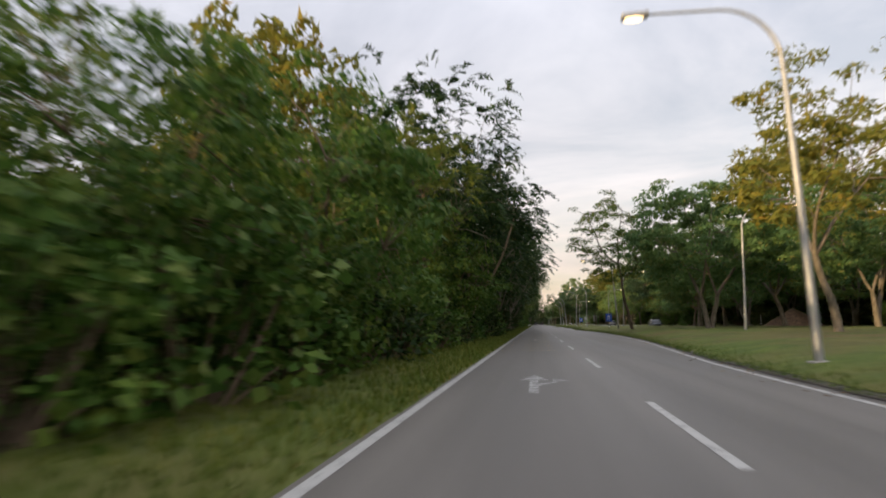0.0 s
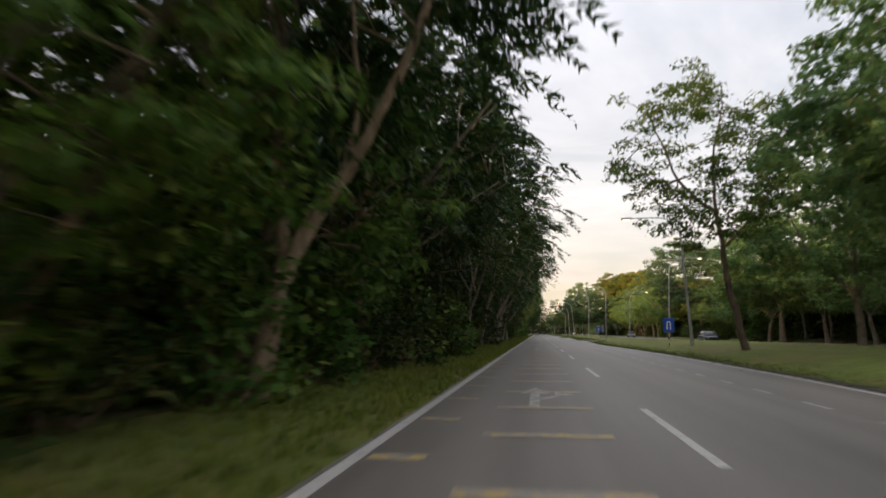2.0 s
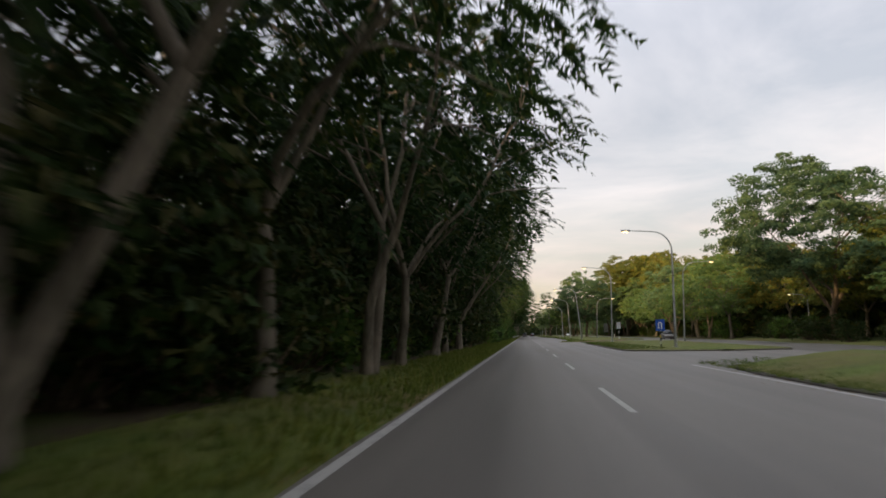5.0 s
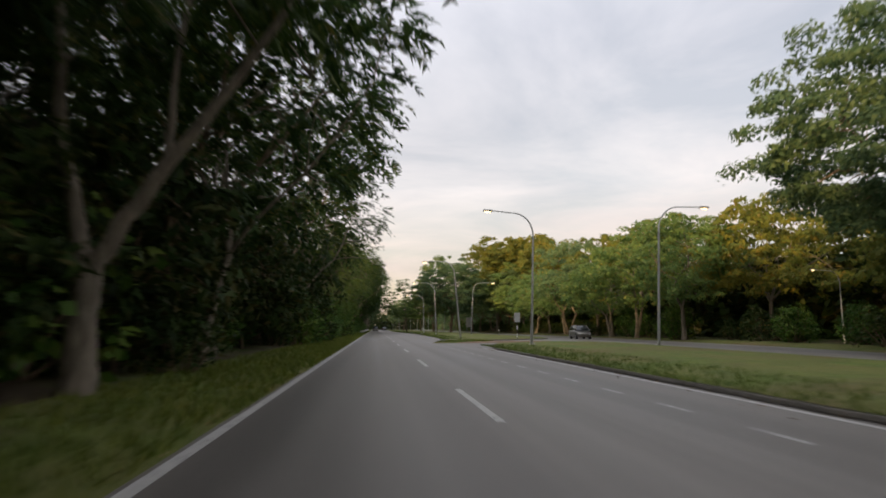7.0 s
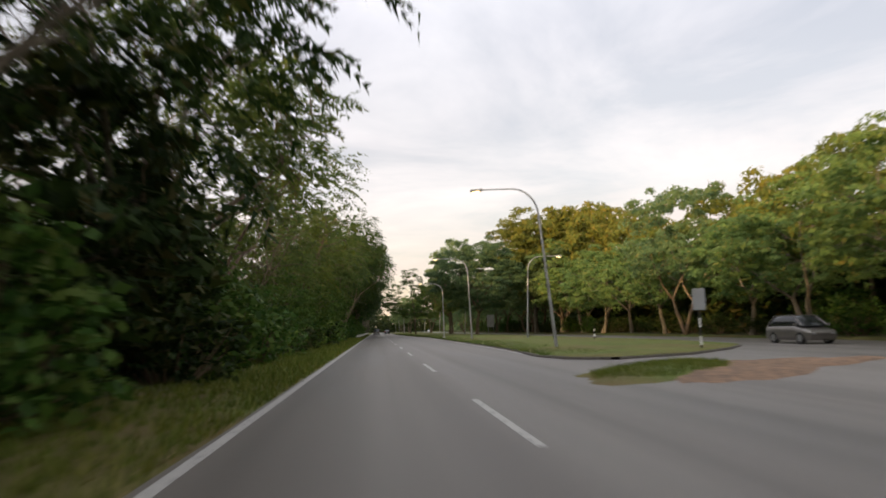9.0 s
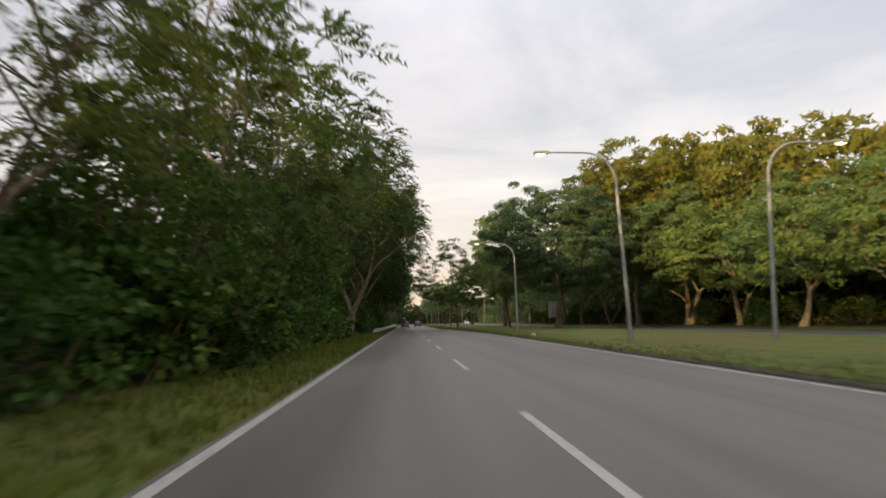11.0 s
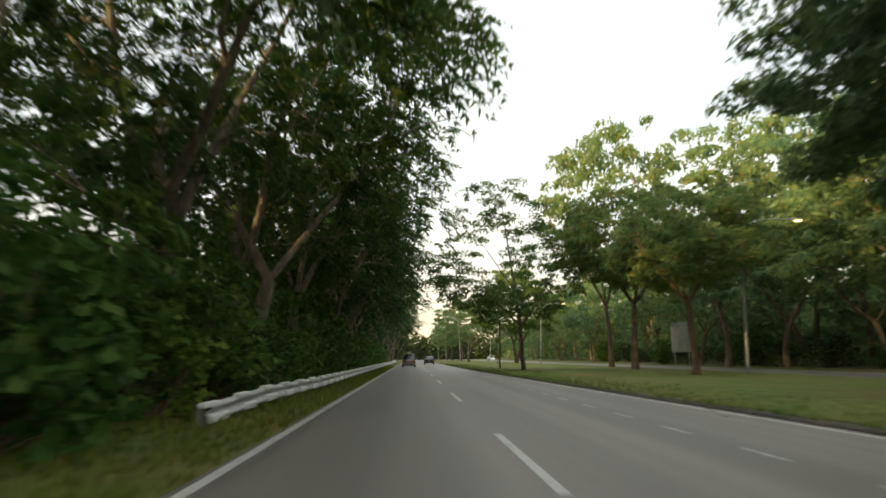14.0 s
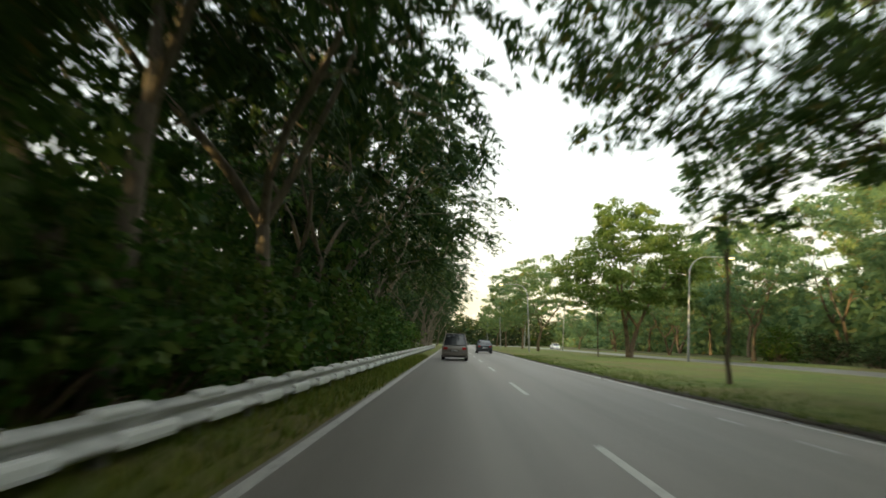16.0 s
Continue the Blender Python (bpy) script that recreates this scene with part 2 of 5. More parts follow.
LEAF_BROAD = leafy("broad_shrub_leaves", [(0.0, (0.040, 0.090, 0.020)), (0.6, (0.085, 0.160, 0.034)), (1.0, (0.155, 0.205, 0.058))], 0.42, 0.38)
LEAF_GRASS = leafy("grass_blades", [(0.0, (0.058, 0.092, 0.018)), (0.5, (0.114, 0.162, 0.032)), (1.0, (0.205, 0.198, 0.066))], 0.3, 0.7)
LEAF_DRY = leafy("dry_fallen_leaves", [(0.0, (0.09, 0.055, 0.025)), (0.6, (0.20, 0.13, 0.06)), (1.0, (0.34, 0.27, 0.16))], 0.1, 0.8)
# Undergrowth leaves darkened in colour for the shade inside the wood.
LEAF_WILD_SHADE = leafy("shade_dark_undergrowth_leaves", [(0.0, (0.016, 0.030, 0.010)), (0.6, (0.034, 0.062, 0.016)), (1.0, (0.085, 0.075, 0.03))], 0.2)
GALVANISED = grained("galvanised_steel", (0.30, 0.30, 0.30), (0.46, 0.46, 0.45), 18.0, 0.45, 0.6, (1, 1, 0.2), 0.04)
RAIL_WHITE = grained("weathered_white_rail", (0.30, 0.30, 0.285), (0.62, 0.62, 0.595), 6.0, 0.55, 0.0, (1, 0.3, 1), 0.05)
RAIL_GREY = plain("grey_rail_post", (0.30, 0.30, 0.29), 0.6, 0.3)
SIGN_BLUE = plain("sign_blue", (0.010, 0.075, 0.42), 0.4)
SIGN_WHITE = plain("sign_white", (0.74, 0.74, 0.72), 0.4)
FADED = grained("faded_grey_white_board", (0.30, 0.30, 0.29), (0.50, 0.50, 0.48), 2.0, 0.6, 0.0, (1, 1, 0.3), 0.02, 0.6)
SIGN_GREY = plain("bare_sign_metal", (0.42, 0.43, 0.43), 0.45, 0.4)
BLACK_PAINT = plain("black_post_paint", (0.02, 0.02, 0.02), 0.5)
YELLOW_POST = plain("yellow_post_paint", (0.62, 0.44, 0.04), 0.5)
CAR_SILVER = plain("bronze_grey_car_paint", (0.20, 0.185, 0.17), 0.28, 0.6, 0.2)
CAR_DARK = plain("dark_blue_grey_car_paint", (0.055, 0.060, 0.070), 0.25, 0.5, 0.2)
CAR_WHITE = plain("white_car_paint", (0.72, 0.72, 0.72), 0.28, 0.0, 0.15)
CAR_GLASS = plain("dark_car_glass", (0.015, 0.017, 0.02), 0.08, 0.0, 0.1)
RUBBER = plain("black_rubber", (0.018, 0.018, 0.018), 0.8)
ALLOY = plain("alloy_rim", (0.45, 0.45, 0.46), 0.35, 0.8)
TAIL_RED = plain("red_tail_lens", (0.30, 0.012, 0.012), 0.2)
HEAD_GLOW = glow("lit_headlamp", (1.0, 0.95, 0.85), 1.4)
LAMP_GLOW = glow("lit_street_lamp", (1.0, 0.70, 0.34), 3.5)
PLATE = plain("black_number_plate", (0.02, 0.02, 0.02), 0.4)
BAR_WHITE = plain("white_plate_bars", (0.7, 0.7, 0.7), 0.4)
WOOD_YELLOW = grained("weathered_yellow_wood", (0.30, 0.20, 0.06), (0.52, 0.36, 0.12), 9.0, 0.8)


# ---------------------------------------------------------------- mesh helpers
def obj(name, bm, mat, parent=None, smooth=False):
    me = bpy.data.meshes.new(name)
    bm.to_mesh(me)
    bm.free()
    me.materials.append(mat)
    if smooth:
        me.polygons.foreach_set("use_smooth", [True] * len(me.polygons))
    ob = new(name, me)
    if parent:
        ob.parent = parent
    return ob


def part(name, bm, mat, parent, label="", smooth=False):
    ob = obj(name, bm, mat, parent, smooth)
    if label:
        ob["label"] = label
    return ob


def thing(name, at, label, category, group="", turn=0.0):
    e = new(name)
    e.empty_display_size = 0.2
    e.matrix_basis = pose(*at, 0, 0, turn)
    return tagged(e, label, category, group)


def raw(name, verts, faces, mat, parent=None, smooth=False):
    """A mesh from arrays: verts (n, 3), faces (m, 3 or 4)."""
    verts, faces = np.asarray(verts, np.float32), np.asarray(faces, np.int32)
    me = bpy.data.meshes.new(name)
    me.vertices.add(len(verts))
    me.vertices.foreach_set("co", verts.ravel())
    me.loops.add(faces.size)
    me.loops.foreach_set("vertex_index", faces.ravel())
    me.polygons.add(len(faces))
    me.polygons.foreach_set("loop_start", np.arange(0, faces.size, faces.shape[1], dtype=np.int32))
    me.update(calc_edges=True)
    if smooth:
        me.polygons.foreach_set("use_smooth", [True] * len(faces))
    me.materials.append(mat)
    ob = new(name, me)
    if parent:
        ob.parent = parent
    return ob


def box(bm, x0, x1, y0, y1, z0, z1, bev=0.0):
    r = bmesh.ops.create_cube(bm, size=1.0)
    for v in r["verts"]:
        v.co = Vector(((x0 + x1) / 2 + v.co.x * (x1 - x0), (y0 + y1) / 2 + v.co.y * (y1 - y0), (z0 + z1) / 2 + v.co.z * (z1 - z0)))
    if bev:
        es = list({e for v in r["verts"] for e in v.link_edges})
        bmesh.ops.bevel(bm, geom=es, offset=bev, segments=2, affect="EDGES", profile=0.6)
    return bm


def boxed(*a, bev=0.0):
    return box(bmesh.new(), *a, bev=bev)


def tube_arrays(path, radii, sides):
    """Verts and quads of a tapered tube along a path of points."""
    path = np.asarray(path, float)
    n = len(path)
    tang = np.gradient(path, axis=0)
    tang /= np.linalg.norm(tang, axis=1)[:, None] + 1e-9
    ref = np.array([0.0, 0.0, 1.0]) if abs(tang[0, 2]) < 0.8 else np.array([1.0, 0.0, 0.0])
    u = np.cross(tang, ref)
    u /= np.linalg.norm(u, axis=1)[:, None] + 1e-9
    w = np.cross(tang, u)
    a = np.arange(sides) * 2 * np.pi / sides
    ring = np.cos(a)[None, :, None] * u[:, None] + np.sin(a)[None, :, None] * w[:, None]
    v = path[:, None] + ring * np.asarray(radii)[:, None, None]
    i, j = np.meshgrid(np.arange(n - 1), np.arange(sides), indexing="ij")
    k = (j + 1) % sides
    f = np.stack([i * sides + j, i * sides + k, (i + 1) * sides + k, (i + 1) * sides + j], -1).reshape(-1, 4)
    return v.reshape(-1, 3), f


def joined(chunks):
    vs, fs, at = [], [], 0
    for v, f in chunks:
        vs.append(v)
        fs.append(np.asarray(f) + at)
        at += len(v)
    return np.concatenate(vs), np.concatenate(fs)


def pipe(name, path, radii, sides, mat, parent):
    v, f = tube_arrays(path, radii, sides)
    return raw(name, v, f, mat, parent, True)


def disc(bm, cx, y0, y1, cz, r, n=20):
    """A cylinder along y."""
    m = Matrix.Translation((cx, (y0 + y1) / 2, cz)) @ Matrix.Rotation(math.pi / 2, 4, "X")
    bmesh.ops.create_cone(bm, cap_ends=True, segments=n, radius1=r, radius2=r, depth=abs(y1 - y0), matrix=m)
    return bm


def upright(bm, cx, cy, z0, z1, r0, r1, n=12):
    bmesh.ops.create_cone(bm, cap_ends=True, segments=n, radius1=r0, radius2=r1, depth=z1 - z0, matrix=Matrix.Translation((cx, cy, (z0 + z1) / 2)))
    return bm


# ---------------------------------------------------------------- ground, road, islands
# Right edge of the near carriageway, and the near edge of the far one, along y.
RIGHT_EDGE = ((-80, 4.7), (10, 4.7), (20, 5.0), (30, 5.8), (42, 6.6), (55, 7.0), (72, 7.1), (88, 6.6), (100, 6.2), (132, 6.3), (165, 6.7),
              (188, 6.4), (205, 7.2), (240, 7.5), (262, 7.7), (280, 6.9), (300, 6.2), (320, 5.6), (345, 5.3), (900, 5.3))
FAR_NEAR = ((-80, 27.0), (62, 27.0), (90, 22.5), (112, 18.0), (130, 17.5), (175, 19.5), (210, 21.5), (300, 21.5), (400, 20.0), (900, 20.0))


def along(table, y):
    return float(np.interp(y, [a for a, _ in table], [b for _, b in table]))


def ground():
    # the far side follows the far carriageway
    xs = [-1500, -500, -160, -70, -40, -26, -18, -13, -10, -8, -6.5, -5.2, -4.2, -3.4, -2.7, -2.3, -2.1, 0, 12, 24, 27, 28.5, 30, 31.5, 33, 35, 37, 40, 50, 70, 160, 500, 1500]
    ys = [-1200, -400, -150] + list(range(-80, 481, 8)) + [520, 600, 750, 1000, 2500]
    v = []
    for y in ys:
        for x in xs:
            if -2.05 < x < along(FAR_NEAR, y) + 7.8:
                z = -0.08
            elif x <= -2.05:
                d = -2.05 - x
                z = min(0.05, 0.5 * d - 0.02) + 0.06 * max(0, d - 2.5) ** 0.5 + 0.10 * noise.noise((x * 0.4, y * 0.3, 0)) * min(1, d / 2)
            else:
                d = x - along(FAR_NEAR, y) - 7.8
                z = min(0.08, 0.1 * d) + 0.02 * d * (d < 60) + 0.12 * noise.noise((x * 0.3, y * 0.3, 5)) * min(1, d / 2)
            v.append((x, y, z))
    nx, ny = len(xs), len(ys)
    f = [(j * nx + i, j * nx + i + 1, (j + 1) * nx + i + 1, (j + 1) * nx + i) for j in range(ny - 1) for i in range(nx - 1)]
    g = raw("ground", v, f, GRASS, None, True)
    g.data.materials.append(EARTH)
    xs_mid = [(xs[i] + xs[i + 1]) / 2 for i in range(nx - 1)]
    g.data.polygons.foreach_set("material_index", [1 if xs_mid[i] < -5.4 or xs_mid[i] > 31.5 else 0 for j in range(ny - 1) for i in range(nx - 1)])
    return tagged(g, "grassy ground with bare forest floor under the trees", "ground", kind="structure")


def sheet(name, left, right, y0, y1, step, z, mat, label, category):
    """A level strip between two edges that are functions of y."""
    n = int((y1 - y0) / step)
    v = []
    for k in range(n + 1):
        y = y0 + (y1 - y0) * k / n
        a, b = left(y), right(y)
        v += [(a + (b - a) * i / 4, y, z) for i in range(5)]
    f = [(k * 5 + i, k * 5 + i + 1, k * 5 + i + 6, k * 5 + i + 5) for k in range(n) for i in range(4)]
    return tagged(raw(name, v, f, mat), label, category, kind="structure")


def median_strip(near, far, y0, y1, kerb_h, height, swell, label):
    """A kerbed grass island between two edge tables, in rows across it."""
    ys = []
    y = y0
    while y < y1:
        ys.append(y)
        y += 0.35 if min(y - y0, y1 - y) < 9 else 1.5
    ys.append(y1)
    gv, kv = [], []
    for y in ys:
        a = along(near, y) + 0.10 * noise.noise((3.0, y * 0.8, 4))
        c = along(far, y)
        w = max(0.3, c - a)
        k = min(0.2, 0.3 * w)
        kv += [(a, y, 0.01), (a + 0.1 * k, y, kerb_h), (a + 0.8 * k, y, kerb_h), (a + k, y, kerb_h - 0.03)]
        kv += [(c - k, y, kerb_h - 0.03), (c - 0.8 * k, y, kerb_h), (c - 0.1 * k, y, kerb_h), (c, y, 0.01)]
        for s in (0.0, 0.04, 0.10, 0.18, 0.30, 0.5, 0.7, 0.82, 0.90, 0.96, 1.0):
            d = min(s, 1 - s) * (w - 1.4 * k)
            z = kerb_h + 0.015 + (height - kerb_h) * min(1, d / 2.0) + swell * min(1.0, d / 3.4) ** 1.2
            x = a + 0.7 * k + s * (w - 1.4 * k)
            gv.append((x, y, z + 0.05 * noise.noise((x * 0.5, y * 0.35, 2)) * min(1, d)))
    n = len(ys)
    g = raw("median", gv, [(r * 11 + i, r * 11 + i + 1, (r + 1) * 11 + i + 1, (r + 1) * 11 + i) for r in range(n - 1) for i in range(10)], GRASS, None, True)
    tagged(g, label, "median", kind="structure")
    kf = [(r * 8 + i, r * 8 + i + 1, (r + 1) * 8 + i + 1, (r + 1) * 8 + i) for r in range(n - 1) for i in (0, 1, 2, 4, 5, 6)]
    kb = raw("kerb", kv, kf, KERB, g)
    kb["label"] = "low dark weathered concrete kerb"


def shifted(table, d, y0, y1):
    return [(y0, along(table, y0) + d)] + [(y, x + d) for y, x in table if y0 < y < y1] + [(y1, along(table, y1) + d)]


ground()
sheet("road", lambda y: -1.90 + 0.06 * noise.noise((0, y * 0.45, 9)), lambda y: along(FAR_NEAR, y) + 8.0, -400, 900, 2, 0.0, ASPHALT, "worn grey asphalt of a dual carriageway", "road")
median_strip(shifted(RIGHT_EDGE, 0.28, -70, 110) + [(114, 6.9), (116.5, 8.6), (118, 12.2)], shifted(FAR_NEAR, 0.0, -70, 110) + [(115, 17.0), (117, 15.0), (118, 12.6)], -70, 118, 0.07, 0.22, 0.25, "grass median with worn turf and trees")
median_strip([(132.6, 12.0), (133.2, 9.0), (134.0, 7.2), (135.5, 6.6), (165, 6.9), (171, 7.7), (177, 9.3), (181, 13.0), (182.5, 18.0)], [(132.6, 13.0), (134, 16.8), (136, 17.7), (178, 19.6), (182.5, 18.4)], 132.6, 182.5, 0.085, 0.10, 0.0, "kerbed grass island between two openings of the median")
median_strip([(189.2, 8.4), (190.2, 7.1), (193, 6.6)] + shifted(RIGHT_EDGE, 0.28, 200, 480), [(189.2, 8.8), (191, 12.5), (195, 16.5), (199, 19.5), (210, 21.5), (300, 21.5), (400, 20.0), (480, 20.0)], 189.2, 480, 0.09, 0.12, 0.05, "kerbed grass median with short mown turf")


def stripe(name, x, y0, y1, width, mat, parent, z=0.004):
    v = []
    n = max(1, int((y1 - y0) / 6))
    for k in range(n + 1):
        y = y0 + (y1 - y0) * k / n
        xc = x(y) if callable(x) else x
        v += [(xc - width / 2, y, z), (xc + width / 2, y, z)]
    f = [(2 * k, 2 * k + 1, 2 * k + 3, 2 * k + 2) for k in range(n)]
    return raw(name, v, f, mat, parent)


marks = tagged(new("road_markings"), "worn white and yellow painted road markings", "road marking", kind="structure")
stripe("edge_line", -1.75, -80, 600, 0.15, WHITE_PAINT, marks)
for k in range(-4, 45):
    y = DASH_Y + 12 * k
    stripe("lane_dash", 1.75, y, y + 4.5, 0.12, WHITE_PAINT, marks)
for a, b in ((-60, 116), (134, 168), (196, 480)):
    stripe("edge_line", lambda y: along(RIGHT_EDGE, y), a, b, 0.12, WHITE_PAINT, marks)
for a, b in ((44, 92), (128, 168), (240, 318)):
    y = a
    while y < b:
        stripe("turn_lane_dash", 4.75, y, y + 1.1, 0.11, FAINT_PAINT, marks)
        y += 2.6
for k in range(18):
    y = 28.9 + 2.85 * k
    v = [(-0.62, y, 0.006), (0.95, y, 0.006), (0.95, y + 0.30, 0.006), (-0.62, y + 0.30, 0.006)]
    raw("yellow_bar", v, [(0, 1, 2, 3)], YELLOW_PAINT, marks)
    v = [(-1.62, y + 1.3, 0.006), (-1.05, y + 1.3, 0.006), (-1.05, y + 1.6, 0.006), (-1.62, y + 1.6, 0.006)]
    raw("yellow_bar", v, [(0, 1, 2, 3)], YELLOW_PAINT, marks)


def lane_arrow(x, y):
    """A straight-ahead arrow with a branch, 4 m long."""
    bm = bmesh.new()
    for poly in (((-0.09, 0), (0.09, 0), (0.09, 2.6), (-0.09, 2.6)), ((-0.32, 2.6), (0.32, 2.6), (0, 4.0)),
                 ((0.09, 1.3), (0.5, 2.1), (0.5, 2.4), (0.09, 1.75)), ((0.40, 2.15), (0.78, 2.45), (0.40, 2.95))):
        bm.faces.new([bm.verts.new((x + px, y + py, 0.005)) for px, py in poly])
    part("lane_arrow", bm, FAINT_PAINT, marks)


for y in (11.5, 46.0, 81.5, 258.5):
    lane_arrow(0.0, y)


def mound(name, cx, cy, rx, ry, turn, height, seed, mat, label, category):
    """A low heap with a ragged edge that runs out into the asphalt."""
    n, rings = 72, 9
    v, f = [(cx, cy, height)], []
    for k in range(1, rings + 1):
        q = k / rings
        for i in range(n):
            a = 2 * math.pi * i / n
            e = 1 + 0.30 * noise.noise((math.cos(a) * 1.4, math.sin(a) * 1.4, seed)) + 0.10 * noise.noise((math.cos(a) * 6, math.sin(a) * 6, seed + 3))
            dx, dy = rx * q * e * math.cos(a), ry * q * e * math.sin(a)
            x, y = cx + dx * math.cos(turn) - dy * math.sin(turn), cy + dx * math.sin(turn) + dy * math.cos(turn)
            v.append((x, y, -0.015 + (height + 0.015) * (1 - q ** 2.6) * (1 + 0.45 * noise.noise((x * 1.1, y * 1.1, seed)))))
    for i in range(n):
        f.append((0, 1 + i, 1 + (i + 1) % n, 1 + (i + 1) % n))
    me = bpy.data.meshes.new(name)
    quads = [(1 + k * n + i, 1 + (k + 1) * n + i, 1 + (k + 1) * n + (i + 1) % n, 1 + k * n + (i + 1) % n) for k in range(rings - 1) for i in range(n)]
    me.from_pydata(v, [], [(0, 1 + i, 1 + (i + 1) % n) for i in range(n)] + quads)
    me.polygons.foreach_set("use_smooth", [True] * len(me.polygons))
    me.materials.append(mat)
    return tagged(new(name, me), label, category, kind="structure")


# scrap of turf and washed-out soil in the second opening of the median
mound("soil_patch", 10.2, 183.4, 5.4, 1.9, 0.72, 0.10, 4, SOIL, "bare orange soil washed over the asphalt", "soil")
mound("grass_patch", 7.9, 183.6, 4.6, 1.7, 0.80, 0.14, 1, GRASS, "scrap of turf in bare soil beside the turning lane", "grass")
mound("soil_patch", 13.6, 184.6, 3.0, 0.8, 0.55, 0.11, 9, SOIL, "bare orange soil washed over the asphalt", "soil")


# ---------------------------------------------------------------- trees
def limb(rng, start, direction, length, r0, r1, steps, wander, lift):
    p, d, pts = np.array(start, float), np.array(direction, float), [np.array(start, float)]
    for _ in range(steps):
        d = d + rng.normal(0, wander, 3) + np.array([0, 0, lift])
        d /= np.linalg.norm(d)
        p = p + d * length / steps
        pts.append(p.copy())
    return np.array(pts), np.linspace(r0, r1, steps + 1), d


def unit(a):
    return a / (np.linalg.norm(a, axis=1)[:, None] + 1e-9)


def leaf_faces(p, d, s, ln, wd, tri):
    """Pointed leaves from their stalks p along d, with the width along s."""
    n, nn = len(p), np.cross(s, d)
    if tri:
        q = np.stack([p - s * wd * 0.5, p + s * wd * 0.4 + nn * wd * 0.1, p + d * ln], 1)
        return q.reshape(-1, 3), np.arange(3 * n).reshape(-1, 3)
    q = np.stack([p, p + d * ln * 0.45 + s * wd / 2 + nn * wd * 0.12, p + d * ln, p + d * ln * 0.45 - s * wd / 2 + nn * wd * 0.12], 1)
    return q.reshape(-1, 3), np.arange(4 * n).reshape(-1, 4)


def leaves(rng, centres, spread, per, length, width, droop, flat=0.6, tri=False):
    """Loose leaves scattered round cluster centres."""
    c = np.repeat(np.asarray(centres), per, 0)
    sp = np.repeat(np.asarray(spread), per)[:, None]
    n = len(c)
    off = rng.normal(0, 1, (n, 3))
    off *= (np.minimum(1.6, np.linalg.norm(off, axis=1)) / np.linalg.norm(off, axis=1))[:, None]
    p = c + off * sp * np.array([0.62, 0.62, 0.62 * flat])
    d = rng.normal(0, 1, (n, 3)) + off * 0.5
    d[:, 2] = d[:, 2] * 0.5 - droop
    d = unit(d)
    s = unit(np.cross(d, rng.normal(0, 0.5, (n, 3)) + off * 0.75 + np.array([0, 0, 0.45])))
    return leaf_faces(p, d, s, length * rng.uniform(0.6, 1.35, (n, 1)), width * rng.uniform(0.6, 1.35, (n, 1)), tri)


def sprays(rng, centres, spread, per, length, width, droop, middle, tri=False):
    """Feathery sprays: twigs that arch outwards and hang, with a row of leaflets on either side."""
    leaflets = 10
    twigs = max(2, per // leaflets)
    c = np.repeat(np.asarray(centres), twigs, 0)
    sp = np.repeat(np.asarray(spread), twigs)[:, None]
    n = len(c)
    off = unit(rng.normal(0, 1, (n, 3))) * rng.uniform(0, 1, (n, 1)) ** 0.5
    out = unit((c - middle) * np.array([1, 1, 0.4]) + 1e-3)
    d = out * 0.9 + off * 0.8 + rng.normal(0, 0.45, (n, 3)) * np.array([1, 1, 0.5])
    d[:, 2] += 0.15
    d = unit(d)
    side = unit(np.cross(d, np.array([0.0, 0.0, 1.0]) + rng.normal(0, 0.25, (n, 3))))
    root = c + off * sp * np.array([0.55, 0.55, 0.42]) - d * 0.25 * sp
    reach = sp * rng.uniform(0.65, 1.15, (n, 1))
    vs, fs, at = [], [], 0
    for k in range(leaflets):
        f = (k // 2 + 0.6 + rng.uniform(0, 0.5, (n, 1))) / (leaflets / 2)
        sign = 1.0 if k % 2 else -1.0
        p = root + d * reach * f - np.array([0, 0, 1.0]) * droop * reach * f ** 2 * 0.9
        along_twig = unit(d - np.array([0, 0, 1.0]) * droop * 1.6 * f)
        ld = unit(along_twig * 0.65 + side * sign * 0.75 + rng.normal(0, 0.16, (n, 3)) - np.array([0, 0, 0.25 * droop]))
        ls = unit(np.cross(ld, np.cross(side, along_twig)) + rng.normal(0, 0.2, (n, 3)))
        v, fc = leaf_faces(p, ld, ls, length * rng.uniform(0.75, 1.2, (n, 1)) * (1.15 - 0.35 * f), width * rng.uniform(0.8, 1.2, (n, 1)), tri)
        vs.append(v)
        fs.append(fc + at)
        at += len(v)
    # leaflets of one twig lie together in the mesh
    return np.concatenate(vs), np.concatenate(fs)


